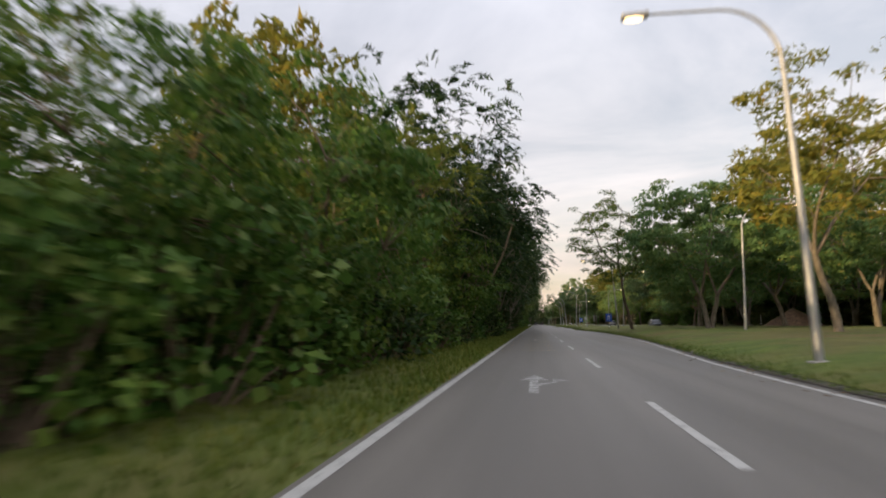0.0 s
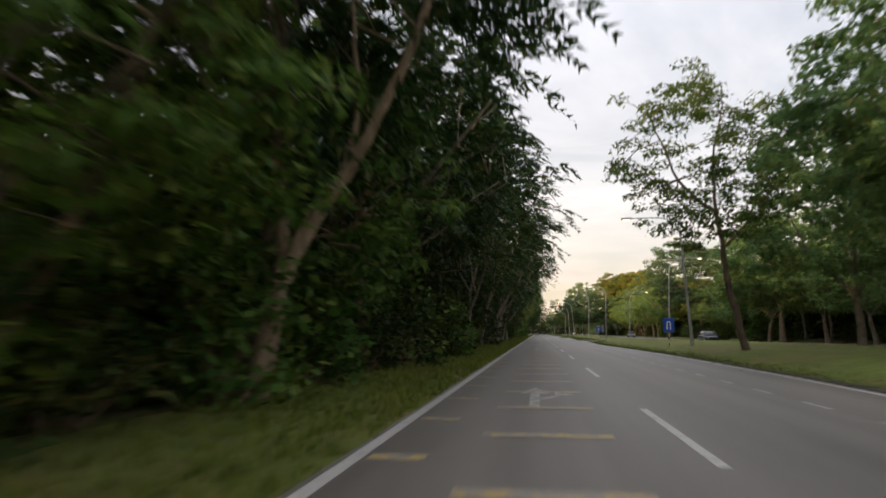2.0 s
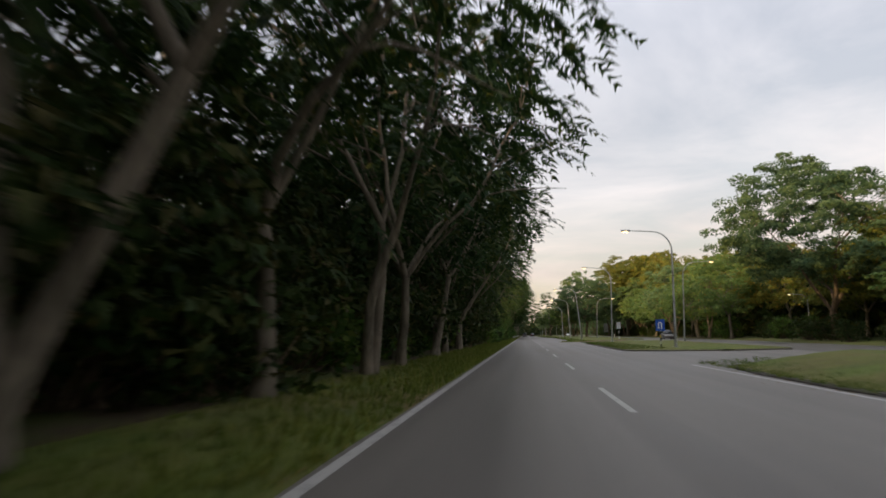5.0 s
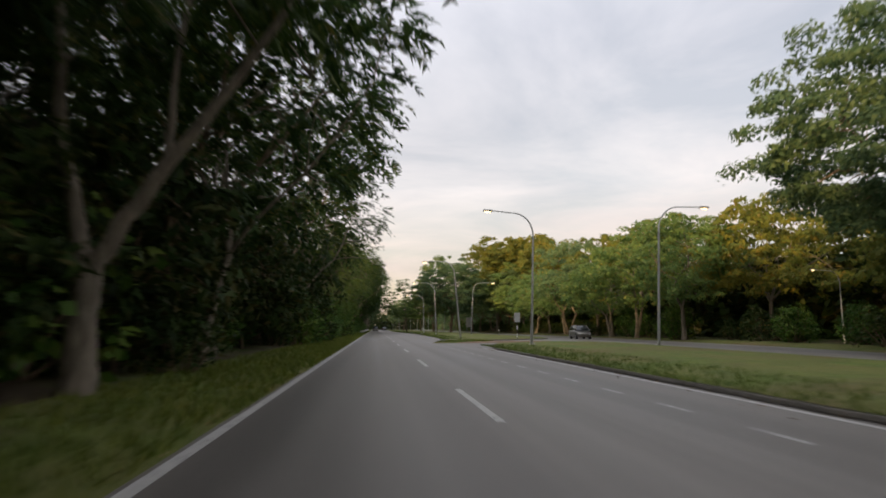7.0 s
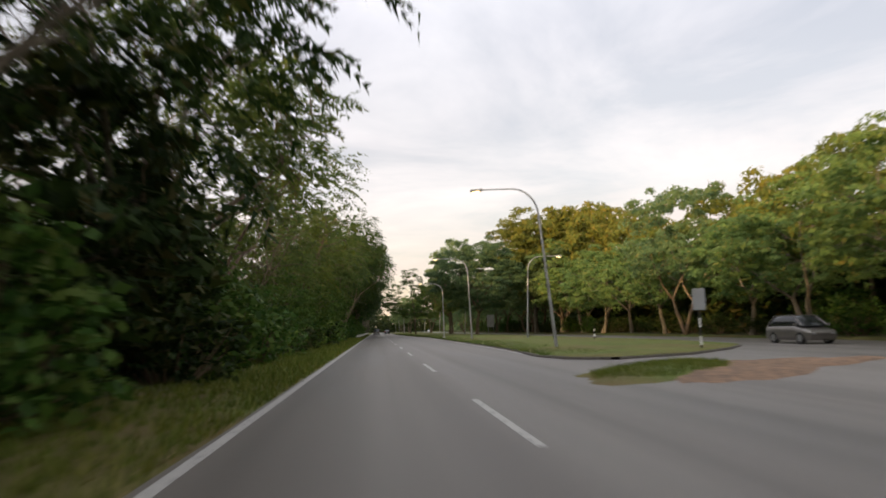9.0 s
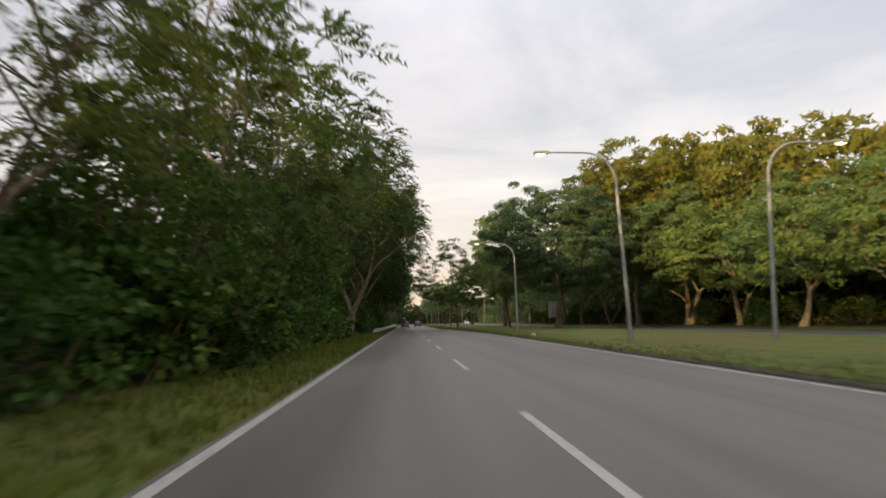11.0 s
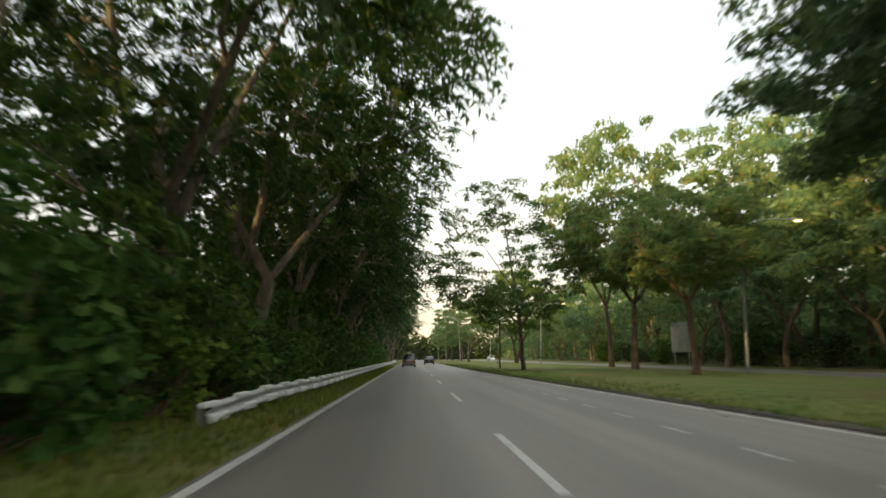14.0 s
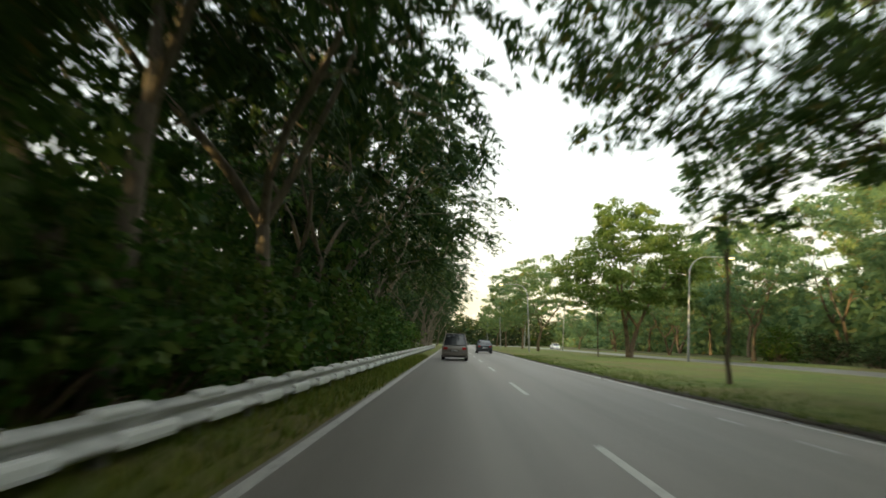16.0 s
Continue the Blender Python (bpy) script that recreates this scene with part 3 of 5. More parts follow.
def pads(rng, centres, spread, per, length, width, middle, tri=False):
    """Clumps like cushions: most leaves lie on the upper, outer side and shade the ones beneath."""
    c = np.repeat(np.asarray(centres), per, 0)
    sp = np.repeat(np.asarray(spread), per)[:, None]
    n = len(c)
    u = rng.normal(0, 1, (n, 3)) + unit(c - middle) * 0.5
    u[:, 2] = np.abs(u[:, 2]) * np.where(rng.random(n) < 0.80, 1, -0.5)
    u = unit(u)
    p = c + u * sp * np.array([0.95, 0.95, 0.52]) * rng.uniform(0.55, 1.05, (n, 1))
    nrm = unit(u * np.array([0.8, 0.8, 1.3]) + rng.normal(0, 0.38, (n, 3)))
    d = rng.normal(0, 1, (n, 3)) + u * np.array([0.6, 0.6, 0])
    d = unit(d - nrm * (d * nrm).sum(1)[:, None] + np.array([0, 0, -0.25]))
    return leaf_faces(p, d, unit(np.cross(d, nrm)), length * rng.uniform(0.6, 1.35, (n, 1)), width * rng.uniform(0.6, 1.35, (n, 1)), tri)


def tree_proto(seed, name, label, group, h, r, base, fork, tr, clusters, per, leaf, mats, stems=1, lean=0.0, droop=0.25, dome=0.5, gap=0.0, spread=(0.55, 1.15), tri=False, aim=None, shift=0.0, limbs=(), style="spray", cone=0.0):
    """A tree at the origin: trunk with limbs as one mesh, crown of leaf clusters as another."""
    rng = np.random.default_rng(seed)
    bark, leaf_mat = mats
    chunks, nodes = [], []
    for pts, r0, r1 in limbs:
        # a rounder path through the bends of the limb
        p = np.array(pts, float)
        u = np.linspace(0, len(p) - 1, 4 * len(p) - 3)
        q = np.stack([np.interp(u, np.arange(len(p)), p[:, c]) for c in range(3)], 1)
        q[1:-1] = 0.25 * q[:-2] + 0.5 * q[1:-1] + 0.25 * q[2:]
        q[1:-1] += rng.normal(0, 0.02, q[1:-1].shape)
        chunks.append(tube_arrays(q, np.linspace(r0, r1, len(q)), 10))
        nodes += list(q[len(q) // 2:])
    for s in range(0 if limbs else stems):
        a0 = rng.uniform(0, 6.28) if aim is None else aim
        tilt = lean + (0.16 if stems > 1 else 0.04)
        pts, rad, d = limb(rng, (0.16 * s, 0.1 * s, -0.25), (tilt * math.cos(a0), tilt * math.sin(a0), 1), fork + 0.25, tr, tr * 0.68, 6, 0.07, 0.05)
        rad[0] *= 1.45
        rad[1] *= 1.08
        chunks.append(tube_arrays(pts, rad, 9))
        top = pts[-1]
        k = int(rng.integers(3, 5)) if stems == 1 else 2
        for i in range(k):
            a = a0 + 6.28 * i / k + rng.uniform(-0.4, 0.4)
            out = rng.uniform(0.45, 0.95)
            ln = (h - fork) * rng.uniform(0.50, 0.72)
            lp, lr, ld = limb(rng, top, (out * math.cos(a), out * math.sin(a), 1), ln, tr * rng.uniform(0.42, 0.6), tr * 0.16, 6, 0.13, 0.03)
            chunks.append(tube_arrays(lp, lr, 7))
            nodes += list(lp[2:])
            for j in range(3):
                b = a + rng.uniform(-1.3, 1.3)
                q = lp[int(rng.integers(2, 6))]
                sp_, sr, _ = limb(rng, q, (math.cos(b), math.sin(b), rng.uniform(0.2, 0.9)), min(4.2, r * rng.uniform(0.38, 0.6)), tr * 0.20, tr * 0.05, 5, 0.16, 0.02)
                chunks.append(tube_arrays(sp_, sr, 5))
                nodes += list(sp_[1:])
    nodes = np.array(nodes)
    centre = np.array([shift, 0, base + (h - base) * dome])
    lumps = rng.normal(0, 1, (9, 3))
    lumps /= np.linalg.norm(lumps, axis=1)[:, None]
    cs = []
    while len(cs) < clusters:
        u = rng.normal(0, 1, 3)
        u /= np.linalg.norm(u)
        k = 0.80 + 0.30 * max(0.0, float((lumps @ u).max()) - 0.55) / 0.45 + rng.normal(0, 0.06)
        if gap and noise.noise((u[0] * 2 + seed, u[1] * 2, u[2] * 2)) < gap - 0.35:
            continue
        k *= rng.uniform(0.30, 1.0) ** 0.42
        half = (h - centre[2]) if u[2] > 0 else (centre[2] - base)
        c = centre + u * np.array([r, r, half]) * k
        c[:2] = centre[:2] + (c[:2] - centre[:2]) * (1 - cone * max(0.0, (c[2] - centre[2]) / (h - centre[2])))
        cs.append(c)
    cs = np.array(cs)
    for c in cs[:: 3]:
        q = nodes[np.argmin(((nodes - c) ** 2).sum(1))]
        if 0.5 < np.linalg.norm(c - q) < 3.5:
            mid = (c + q) / 2 + rng.normal(0, 0.12, 3) + np.array([0, 0, 0.15])
            chunks.append(tube_arrays(np.array([q, mid, c]), np.array([0.035, 0.022, 0.008]), 4))
    top = thing(name, (0, 0, 0), label, "tree", group)
    raw("trunk", *joined(chunks), bark, top, True)
    sp = rng.uniform(*spread, len(cs))
    middle = np.array([shift, 0, base + 0.35 * (h - base)])
    if style == "pad":
        crown = pads(rng, cs, sp, per, leaf[0], leaf[1], middle, tri)
    else:
        crown = sprays(rng, cs, sp * 1.15, per, leaf[0] * 1.05, leaf[1] * 1.12, droop, middle, tri)
    raw("crown", *crown, leaf_mat, top)
    return top


def shrub_proto(seed, h, r, clusters, per, leaf, mat, label):
    rng = np.random.default_rng(seed)
    chunks, cs = [], []
    for k in range(clusters):
        a, q = rng.uniform(0, 6.28), r * rng.uniform(0, 1) ** 0.6
        z = h * rng.uniform(0.12, 1.0) * (1 - 0.45 * (q / r) ** 2)
        c = np.array([q * math.cos(a), q * math.sin(a), z])
        cs.append(c)
        if k % 2 == 0:
            chunks.append(tube_arrays(np.array([[0.3 * c[0], 0.3 * c[1], -0.15], [0.7 * c[0], 0.7 * c[1], 0.5 * z], c]), np.array([0.04, 0.025, 0.01]), 5))
    top = thing("shrub", (0, 0, 0), label, "shrub", "shrubs along the forest edge")
    raw("stem", *joined(chunks), BARK_BROWN, top, True)
    raw("foliage", *leaves(rng, np.array(cs), rng.uniform(0.3, 0.6, len(cs)), per, leaf[0] * 1.1, leaf[1] * 1.2, 0.15, 0.8, leaf[1] < 0.16), mat, top)
    return top


PLACED = {}


def place(kind, proto, x, y, z=0.0, scale=1.0, turn=0.0, tall=1.0):
    """Sets the built one at its first place, and copies at the next ones."""
    m = Matrix.LocRotScale((x, y, z), Euler((0, 0, turn)), (scale, scale, scale * tall))
    if kind not in PLACED:
        PLACED[kind] = proto
        proto.matrix_basis = m
        return proto
    proto = PLACED[kind]
    keep = proto.scale.copy()
    proto.scale = (1, 1, 1)
    made = copy_thing(proto, m)
    proto.scale = keep
    return made


FOREST = "trees of the forest edge"
MEDIAN = "trees beside the median and the far carriageway"
SPECS = {}
for i in range(5):
    SPECS["forest%d" % i] = dict(seed=11 + i, name="tree", label="tall dark green roadside tree with drooping feathery leaves", group=FOREST, h=15.5, r=6.6, base=4.2 + 0.7 * (i % 3), fork=3.4 + 0.7 * (i % 2),
                                 tr=0.17 + 0.03 * (i % 3), clusters=225, per=48, leaf=(0.37, 0.145), mats=(BARK_GREY, LEAF_DARK), stems=1 + (i % 2), lean=0.10, droop=0.55, dome=0.50, gap=0.14, spread=(0.6, 1.2), tri=True)
for i in range(3):
    SPECS["open%d" % i] = dict(seed=41 + i, name="tree", label="open feathery tree with sky showing through its crown", group=FOREST, h=14.5, r=5.8, base=3.4, fork=3.0, tr=0.18,
                               clusters=150, per=62, leaf=(0.28, 0.11), tri=True, mats=(BARK_BROWN, LEAF_FEATHER), stems=1 + (i % 2), lean=0.12, droop=0.45, dome=0.45, gap=0.24, spread=(0.5, 1.0))
# Wide-crowned kinds below take the lighter leaves so they look better lit.
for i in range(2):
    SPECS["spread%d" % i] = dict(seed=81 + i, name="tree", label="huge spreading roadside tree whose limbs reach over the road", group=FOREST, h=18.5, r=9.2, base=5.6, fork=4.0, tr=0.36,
                                 clusters=430, per=72, leaf=(0.36, 0.14), mats=(BARK_GREY, LEAF_MID_LIT), stems=1 + i, lean=0.10, droop=0.55, dome=0.52, gap=0.20, spread=(0.7, 1.3), tri=True)
SPECS["forked"] = dict(seed=47, name="tree", label="tan-barked tree that leans out and forks over the verge", group=FOREST, h=14.0, r=5.4, base=4.8, fork=3.0, tr=0.24,
                       clusters=230, per=66, leaf=(0.34, 0.13), tri=True, mats=(BARK_TAN, LEAF_DARK), droop=0.5, dome=0.5, gap=0.1, limbs=(
    (((0.0, 0, -0.3), (0.06, 0, 0.4), (0.25, 0, 1.4), (0.55, 0, 2.5)), 0.30, 0.19),
    (((0.5, 0, 2.3), (1.25, 0, 3.5), (2.0, 0, 4.6), (3.0, -0.2, 6.6), (3.8, -0.3, 9.0)), 0.17, 0.05),
    (((0.5, 0, 2.3), (0.25, 0.2, 4.0), (0.1, 0.3, 6.5), (-0.5, 0.5, 9.5)), 0.14, 0.05),
    (((1.6, 0, 4.1), (1.7, 0.5, 5.6), (1.4, 0.9, 8.0)), 0.08, 0.03)))
SPECS["vee"] = dict(seed=43, name="tree", label="grey tree forking low into two long limbs at the forest edge", group=FOREST, h=15.5, r=6.2, base=5.4, fork=2.2, tr=0.27,
                    clusters=240, per=66, leaf=(0.34, 0.13), tri=True, mats=(BARK_GREY, LEAF_DARK), droop=0.55, dome=0.5, gap=0.12, limbs=(
    (((0.0, 0, -0.3), (0.0, 0, 0.3), (0.0, 0, 1.1), (0.05, 0, 2.2)), 0.33, 0.22),
    (((0.05, 0, 2.0), (-0.3, 0.1, 3.2), (-0.65, 0.1, 4.6), (-0.9, 0.2, 7.5), (-1.5, 0.4, 10.5)), 0.17, 0.05),
    (((0.08, 0, 2.0), (0.6, 0, 3.05), (1.6, -0.1, 4.5), (2.9, -0.2, 6.3), (4.2, -0.3, 8.4)), 0.18, 0.05),
    (((1.3, 0, 4.1), (1.2, 0.4, 6.0), (1.5, 0.6, 9.0)), 0.09, 0.03)))
SPECS["leaning"] = dict(seed=46, name="tree", label="small tree with a bent bare trunk leaning into the wood", group=FOREST, h=11.0, r=4.4, base=4.6, fork=2.2, tr=0.16,
                        clusters=150, per=60, leaf=(0.30, 0.14), tri=True, mats=(BARK_BROWN, LEAF_FEATHER), droop=0.4, dome=0.5, gap=0.15, shift=-1.6, limbs=(
    (((0.0, 0, -0.3), (-0.05, 0, 0.3), (-0.2, 0, 1.0), (-0.95, 0, 2.4), (-1.75, 0, 4.4), (-2.1, 0, 6.8), (-2.4, 0, 9.0)), 0.19, 0.05),
    (((-1.3, 0, 3.3), (-0.4, -0.3, 4.8), (0.3, -0.4, 6.8)), 0.09, 0.03),
    (((-1.9, 0, 5.4), (-3.2, 0.3, 6.8), (-4.2, 0.4, 8.6)), 0.08, 0.03)))
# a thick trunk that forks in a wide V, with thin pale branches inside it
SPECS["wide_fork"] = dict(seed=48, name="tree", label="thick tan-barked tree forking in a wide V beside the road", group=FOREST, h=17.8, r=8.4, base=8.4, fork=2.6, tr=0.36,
                          clusters=350, per=66, leaf=(0.34, 0.13), tri=True, mats=(BARK_TAN, LEAF_MID_LIT), droop=0.5, dome=0.5, gap=0.08, shift=0.6, limbs=(
    (((-0.05, 0, -0.3), (0.0, 0, 0.3), (0.08, 0, 1.3), (0.28, 0, 2.6)), 0.50, 0.33),
    (((0.22, 0, 2.3), (-0.45, 0.3, 3.9), (-1.2, 0.6, 5.8), (-1.6, 0.8, 7.5), (-2.2, 1.0, 10.5)), 0.26, 0.09),
    (((0.30, 0, 2.3), (1.0, -0.2, 3.8), (1.75, -0.4, 5.4), (2.3, -0.6, 6.9), (2.7, -0.8, 10.0)), 0.29, 0.09),
    (((2.1, -0.5, 6.1), (3.1, -0.8, 7.4), (4.5, -1.0, 8.4), (6.2, -1.2, 9.6)), 0.12, 0.04),
    (((1.3, -0.3, 4.6), (1.35, 0.0, 5.9), (0.5, 0.3, 7.0), (0.2, 0.5, 9.0)), 0.09, 0.04),
    (((0.8, -0.1, 4.0), (0.3, 0.5, 5.3), (-0.6, 0.8, 7.0), (-0.7, 1.0, 9.0)), 0.08, 0.03),
    (((-1.5, 0.8, 7.0), (-2.6, 0.4, 8.2), (-4.2, 0.2, 9.6)), 0.09, 0.03)))
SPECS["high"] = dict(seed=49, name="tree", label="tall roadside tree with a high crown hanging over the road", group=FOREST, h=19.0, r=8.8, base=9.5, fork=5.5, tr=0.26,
                     clusters=300, per=66, leaf=(0.36, 0.14), tri=True, mats=(BARK_BROWN, LEAF_MID_LIT), stems=2, lean=0.10, droop=0.5, dome=0.5, gap=0.12, spread=(0.7, 1.3))
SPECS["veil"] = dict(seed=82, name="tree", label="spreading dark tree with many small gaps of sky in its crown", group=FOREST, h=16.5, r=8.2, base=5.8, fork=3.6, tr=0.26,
                     clusters=230, per=50, leaf=(0.34, 0.13), tri=True, mats=(BARK_BROWN, LEAF_MID_LIT), stems=2, lean=0.10, droop=0.5, dome=0.52, gap=0.2, spread=(0.6, 1.15))
SPECS["lacy"] = dict(seed=44, name="tree", label="lacy light green tree with dark limbs and sky between", group=FOREST, h=15.5, r=5.8, base=4.4, fork=3.2, tr=0.22,
                     clusters=160, per=78, leaf=(0.28, 0.12), tri=True, mats=(BARK_BROWN, LEAF_FEATHER), stems=2, lean=0.10, droop=0.4, dome=0.5, gap=0.2, spread=(0.6, 1.1))
for i in range(2):
    SPECS["rear%d" % i] = dict(seed=25 + i, name="tree", label="dark forest tree behind the roadside row", group=FOREST, h=15.5, r=6.4, base=3.5, fork=3.0, tr=0.25,
                               clusters=120, per=40, leaf=(0.50, 0.28), mats=(BARK_GREY, LEAF_DARK), lean=0.10, droop=0.4, dome=0.45, tri=True, gap=0.15)
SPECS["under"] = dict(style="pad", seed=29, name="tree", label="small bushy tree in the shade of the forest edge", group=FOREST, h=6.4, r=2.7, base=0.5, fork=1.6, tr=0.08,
                      clusters=110, per=30, leaf=(0.40, 0.22), mats=(BARK_BROWN, LEAF_WILD_SHADE), stems=2, lean=0.12, droop=0.3, dome=0.45, tri=True)
# Same bush in brighter leaves, for the stretch that gets more light.
SPECS["thicket"] = dict(SPECS["under"], seed=28, label="small bushy tree with mid-green leaves behind the guardrail", clusters=70, gap=0.12, mats=(BARK_BROWN, LEAF_BROAD))
for i in range(2):
    SPECS["edge%d" % i] = dict(style="pad", seed=31 + i, name="tree", label="leafy tree with broad leaves at the forest edge", group=FOREST, h=9.5, r=4.2, base=0.8, fork=1.8, tr=0.16,
                               clusters=160, per=48, leaf=(0.29, 0.20), tri=True, mats=(BARK_BROWN, LEAF_BROAD), stems=2, lean=0.1, droop=0.2, dome=0.45)
for i in range(4):
    SPECS["dome%d" % i] = dict(style="pad", seed=51 + i, name="tree", label="spreading tree with a domed olive green crown and bare trunk", group=MEDIAN, h=15.0, r=7.2, base=4.2, fork=3.6, tr=0.30,
                               clusters=200, per=54, leaf=(0.44, 0.29), mats=(BARK_GREY, LEAF_OLIVE), stems=1 + i % 2, lean=0.10, droop=0.10, dome=0.42, gap=0.1, spread=(0.7, 1.35), tri=True)
for i in range(3):
    SPECS["gold%d" % i] = dict(style="pad", seed=61 + i, name="tree", label="tall broad tree, yellow-green domed crown tinted sun gold, behind roadside row", group=MEDIAN, h=15.0, r=7.4, base=4.0, fork=3.6, tr=0.30,
                               clusters=165, per=42, leaf=(0.56, 0.38), mats=(BARK_GREY, LEAF_SUN_GOLD), stems=1, lean=0.08, droop=0.05, dome=0.42, gap=0.05, spread=(0.8, 1.4), tri=True)
SPECS["grand"] = dict(style="pad", seed=67, name="tree", label="very tall tree with a yellow-green, sun-gold tinted crown above the wood", group=MEDIAN, h=23.0, r=9.2, base=6.0, fork=5.0, tr=0.42,
                      clusters=420, per=62, leaf=(0.46, 0.30), mats=(BARK_GREY, LEAF_SUN_GOLD), lean=0.06, droop=0.05, dome=0.5, gap=0.05, spread=(0.8, 1.4), tri=True)
for i in range(2):
    SPECS["broad%d" % i] = dict(style="pad", seed=57 + i, name="tree", label="spreading tree with a broad olive green crown on the grass", group=MEDIAN, h=15.0, r=7.3, base=4.4, fork=3.4, tr=0.28,
                                clusters=260, per=84, leaf=(0.35, 0.23), mats=(BARK_GREY, LEAF_OLIVE), stems=1 + i, lean=0.10, droop=0.10, dome=0.42, gap=0.12, spread=(0.7, 1.3), tri=True)
for i in range(3):
    SPECS["fresh%d" % i] = dict(style="pad", seed=101 + i, name="tree", label="open tree with a light grey-green crown beside the far carriageway", group=MEDIAN, h=15.0, r=6.8, base=4.6, fork=3.6, tr=0.24,
                                clusters=150, per=52, leaf=(0.42, 0.28), mats=(BARK_BROWN, LEAF_FRESH), stems=1 + i % 2, lean=0.10, droop=0.05, dome=0.45, gap=0.2, spread=(0.7, 1.3), tri=True)
SPECS["lime"] = dict(style="pad", seed=64, name="tree", label="spreading tree with a bright yellow-green crown on the median", group=MEDIAN, h=15.0, r=7.0, base=4.0, fork=3.2, tr=0.28,
                     clusters=230, per=72, leaf=(0.40, 0.26), mats=(BARK_BROWN, LEAF_LIME), stems=2, lean=0.10, droop=0.05, dome=0.42, gap=0.1, spread=(0.8, 1.4), tri=True)
SPECS["bare"] = dict(seed=66, name="tree", label="tree with many bare brown limbs and a thin crown", group=FOREST, h=14.0, r=5.6, base=5.4, fork=2.4, tr=0.24,
                     clusters=135, per=44, leaf=(0.34, 0.14), mats=(BARK_DUSK, LEAF_DARK), stems=3, lean=0.16, droop=0.4, dome=0.5, gap=0.2, spread=(0.5, 0.95))
AIRY = dict(style="pad", name="tree", label="slender open-crowned tree on the grass median", group=MEDIAN, stems=1, droop=0.2, tri=True, fork=3.6, tr=0.19)
SPECS["airy0"] = dict(AIRY, seed=71, h=14.4, r=4.4, base=5.0, clusters=190, per=50, leaf=(0.25, 0.14), mats=(BARK_DUSK, LEAF_MID_LIT), dome=0.50, gap=0.12, spread=(0.45, 0.9), shift=-1.7, limbs=(
    (((0.1, 0, -0.3), (0.0, 0, 0.3), (-0.3, 0, 1.8), (-0.65, 0, 3.4), (-0.75, 0, 4.9)), 0.20, 0.12),
    (((-0.75, 0, 4.7), (-0.72, 0, 5.4), (-0.9, 0, 6.3), (-0.95, 0.1, 7.0)), 0.12, 0.10),
    (((-0.95, 0, 6.8), (-1.7, 0.1, 7.4), (-2.7, 0.2, 8.6), (-3.2, 0.3, 10.3), (-3.9, 0.4, 12.0)), 0.10, 0.03),
    (((-0.95, 0, 6.8), (-0.95, 0.2, 8.4), (-0.8, 0.3, 10.2), (-0.2, 0.4, 12.6)), 0.09, 0.03),
    (((-1.6, 0, 7.3), (-2.7, -0.6, 7.7), (-4.2, -1.0, 8.4), (-5.4, -1.2, 9.2)), 0.05, 0.02),
    (((-0.75, 0, 5.0), (-0.1, -0.3, 5.7), (1.0, -0.5, 6.9), (1.9, -0.6, 8.6)), 0.06, 0.02)))
SPECS["airy1"] = dict(AIRY, seed=72, h=15.8, r=6.4, base=3.7, clusters=255, per=60, leaf=(0.25, 0.15), mats=(BARK_DUSK, LEAF_MID_LIT), dome=0.30, gap=0.14, spread=(0.5, 1.0), cone=0.60, shift=-1.5, limbs=(
    (((0.05, 0, -0.3), (0.0, 0, 0.4), (-0.12, 0, 1.8), (-0.15, 0, 3.4)), 0.20, 0.15),
    (((-0.15, 0, 3.2), (-0.3, 0, 5.0), (-0.6, 0.1, 7.5), (-1.0, 0.2, 10.5), (-1.3, 0.2, 13.2)), 0.14, 0.03),
    (((-0.2, 0, 3.6), (-1.2, 0, 4.6), (-2.6, 0.2, 5.9), (-4.3, 0.3, 7.2)), 0.09, 0.03),
    (((-0.5, 0, 6.4), (-1.6, -0.4, 7.8), (-3.0, -0.6, 9.8)), 0.07, 0.02),
    (((-0.15, 0, 3.4), (0.8, -0.3, 4.6), (1.8, -0.5, 6.2), (2.4, -0.6, 8.0)), 0.08, 0.02),
    (((-0.4, 0, 5.5), (-0.3, 1.2, 6.9), (0.1, 2.3, 9.0)), 0.07, 0.02)))
SPECS["airy2"] = dict(AIRY, seed=73, h=12.5, r=4.4, base=4.2, clusters=140, per=56, leaf=(0.30, 0.17), mats=(BARK_GREY, LEAF_SUN_GOLD), lean=0.06, dome=0.45, gap=0.14, spread=(0.5, 1.0))
SPECS["round"] = dict(style="pad", seed=91, name="tree", label="large dense dark green tree with a rounded crown", group=MEDIAN, h=16.8, r=8.5, base=4.4, fork=3.8, tr=0.36,
                      clusters=400, per=150, leaf=(0.30, 0.19), mats=(BARK_BROWN, LEAF_COOL), lean=0.08, droop=0.2, dome=0.4, spread=(0.7, 1.35), tri=True)
SPECS["parasol"] = dict(style="pad", seed=92, name="tree", label="large dark green tree with an umbrella-shaped crown and forked limbs", group=MEDIAN, h=17.4, r=9.0, base=4.9, fork=2.6, tr=0.40,
                        clusters=480, per=110, leaf=(0.31, 0.20), mats=(BARK_BROWN, LEAF_COOL), lean=0.05, droop=0.2, dome=0.40, spread=(0.7, 1.35), tri=True)
SPECS["umber"] = dict(style="pad", seed=93, name="tree", label="flat-topped tree with olive and rust-tinged leaves on the median", group=MEDIAN, h=13.2, r=6.0, base=6.2, fork=5.0, tr=0.26,
                      clusters=210, per=80, leaf=(0.34, 0.21), mats=(BARK_BROWN, LEAF_RUST), lean=0.06, droop=0.1, dome=0.36, gap=0.1, spread=(0.7, 1.3), tri=True)
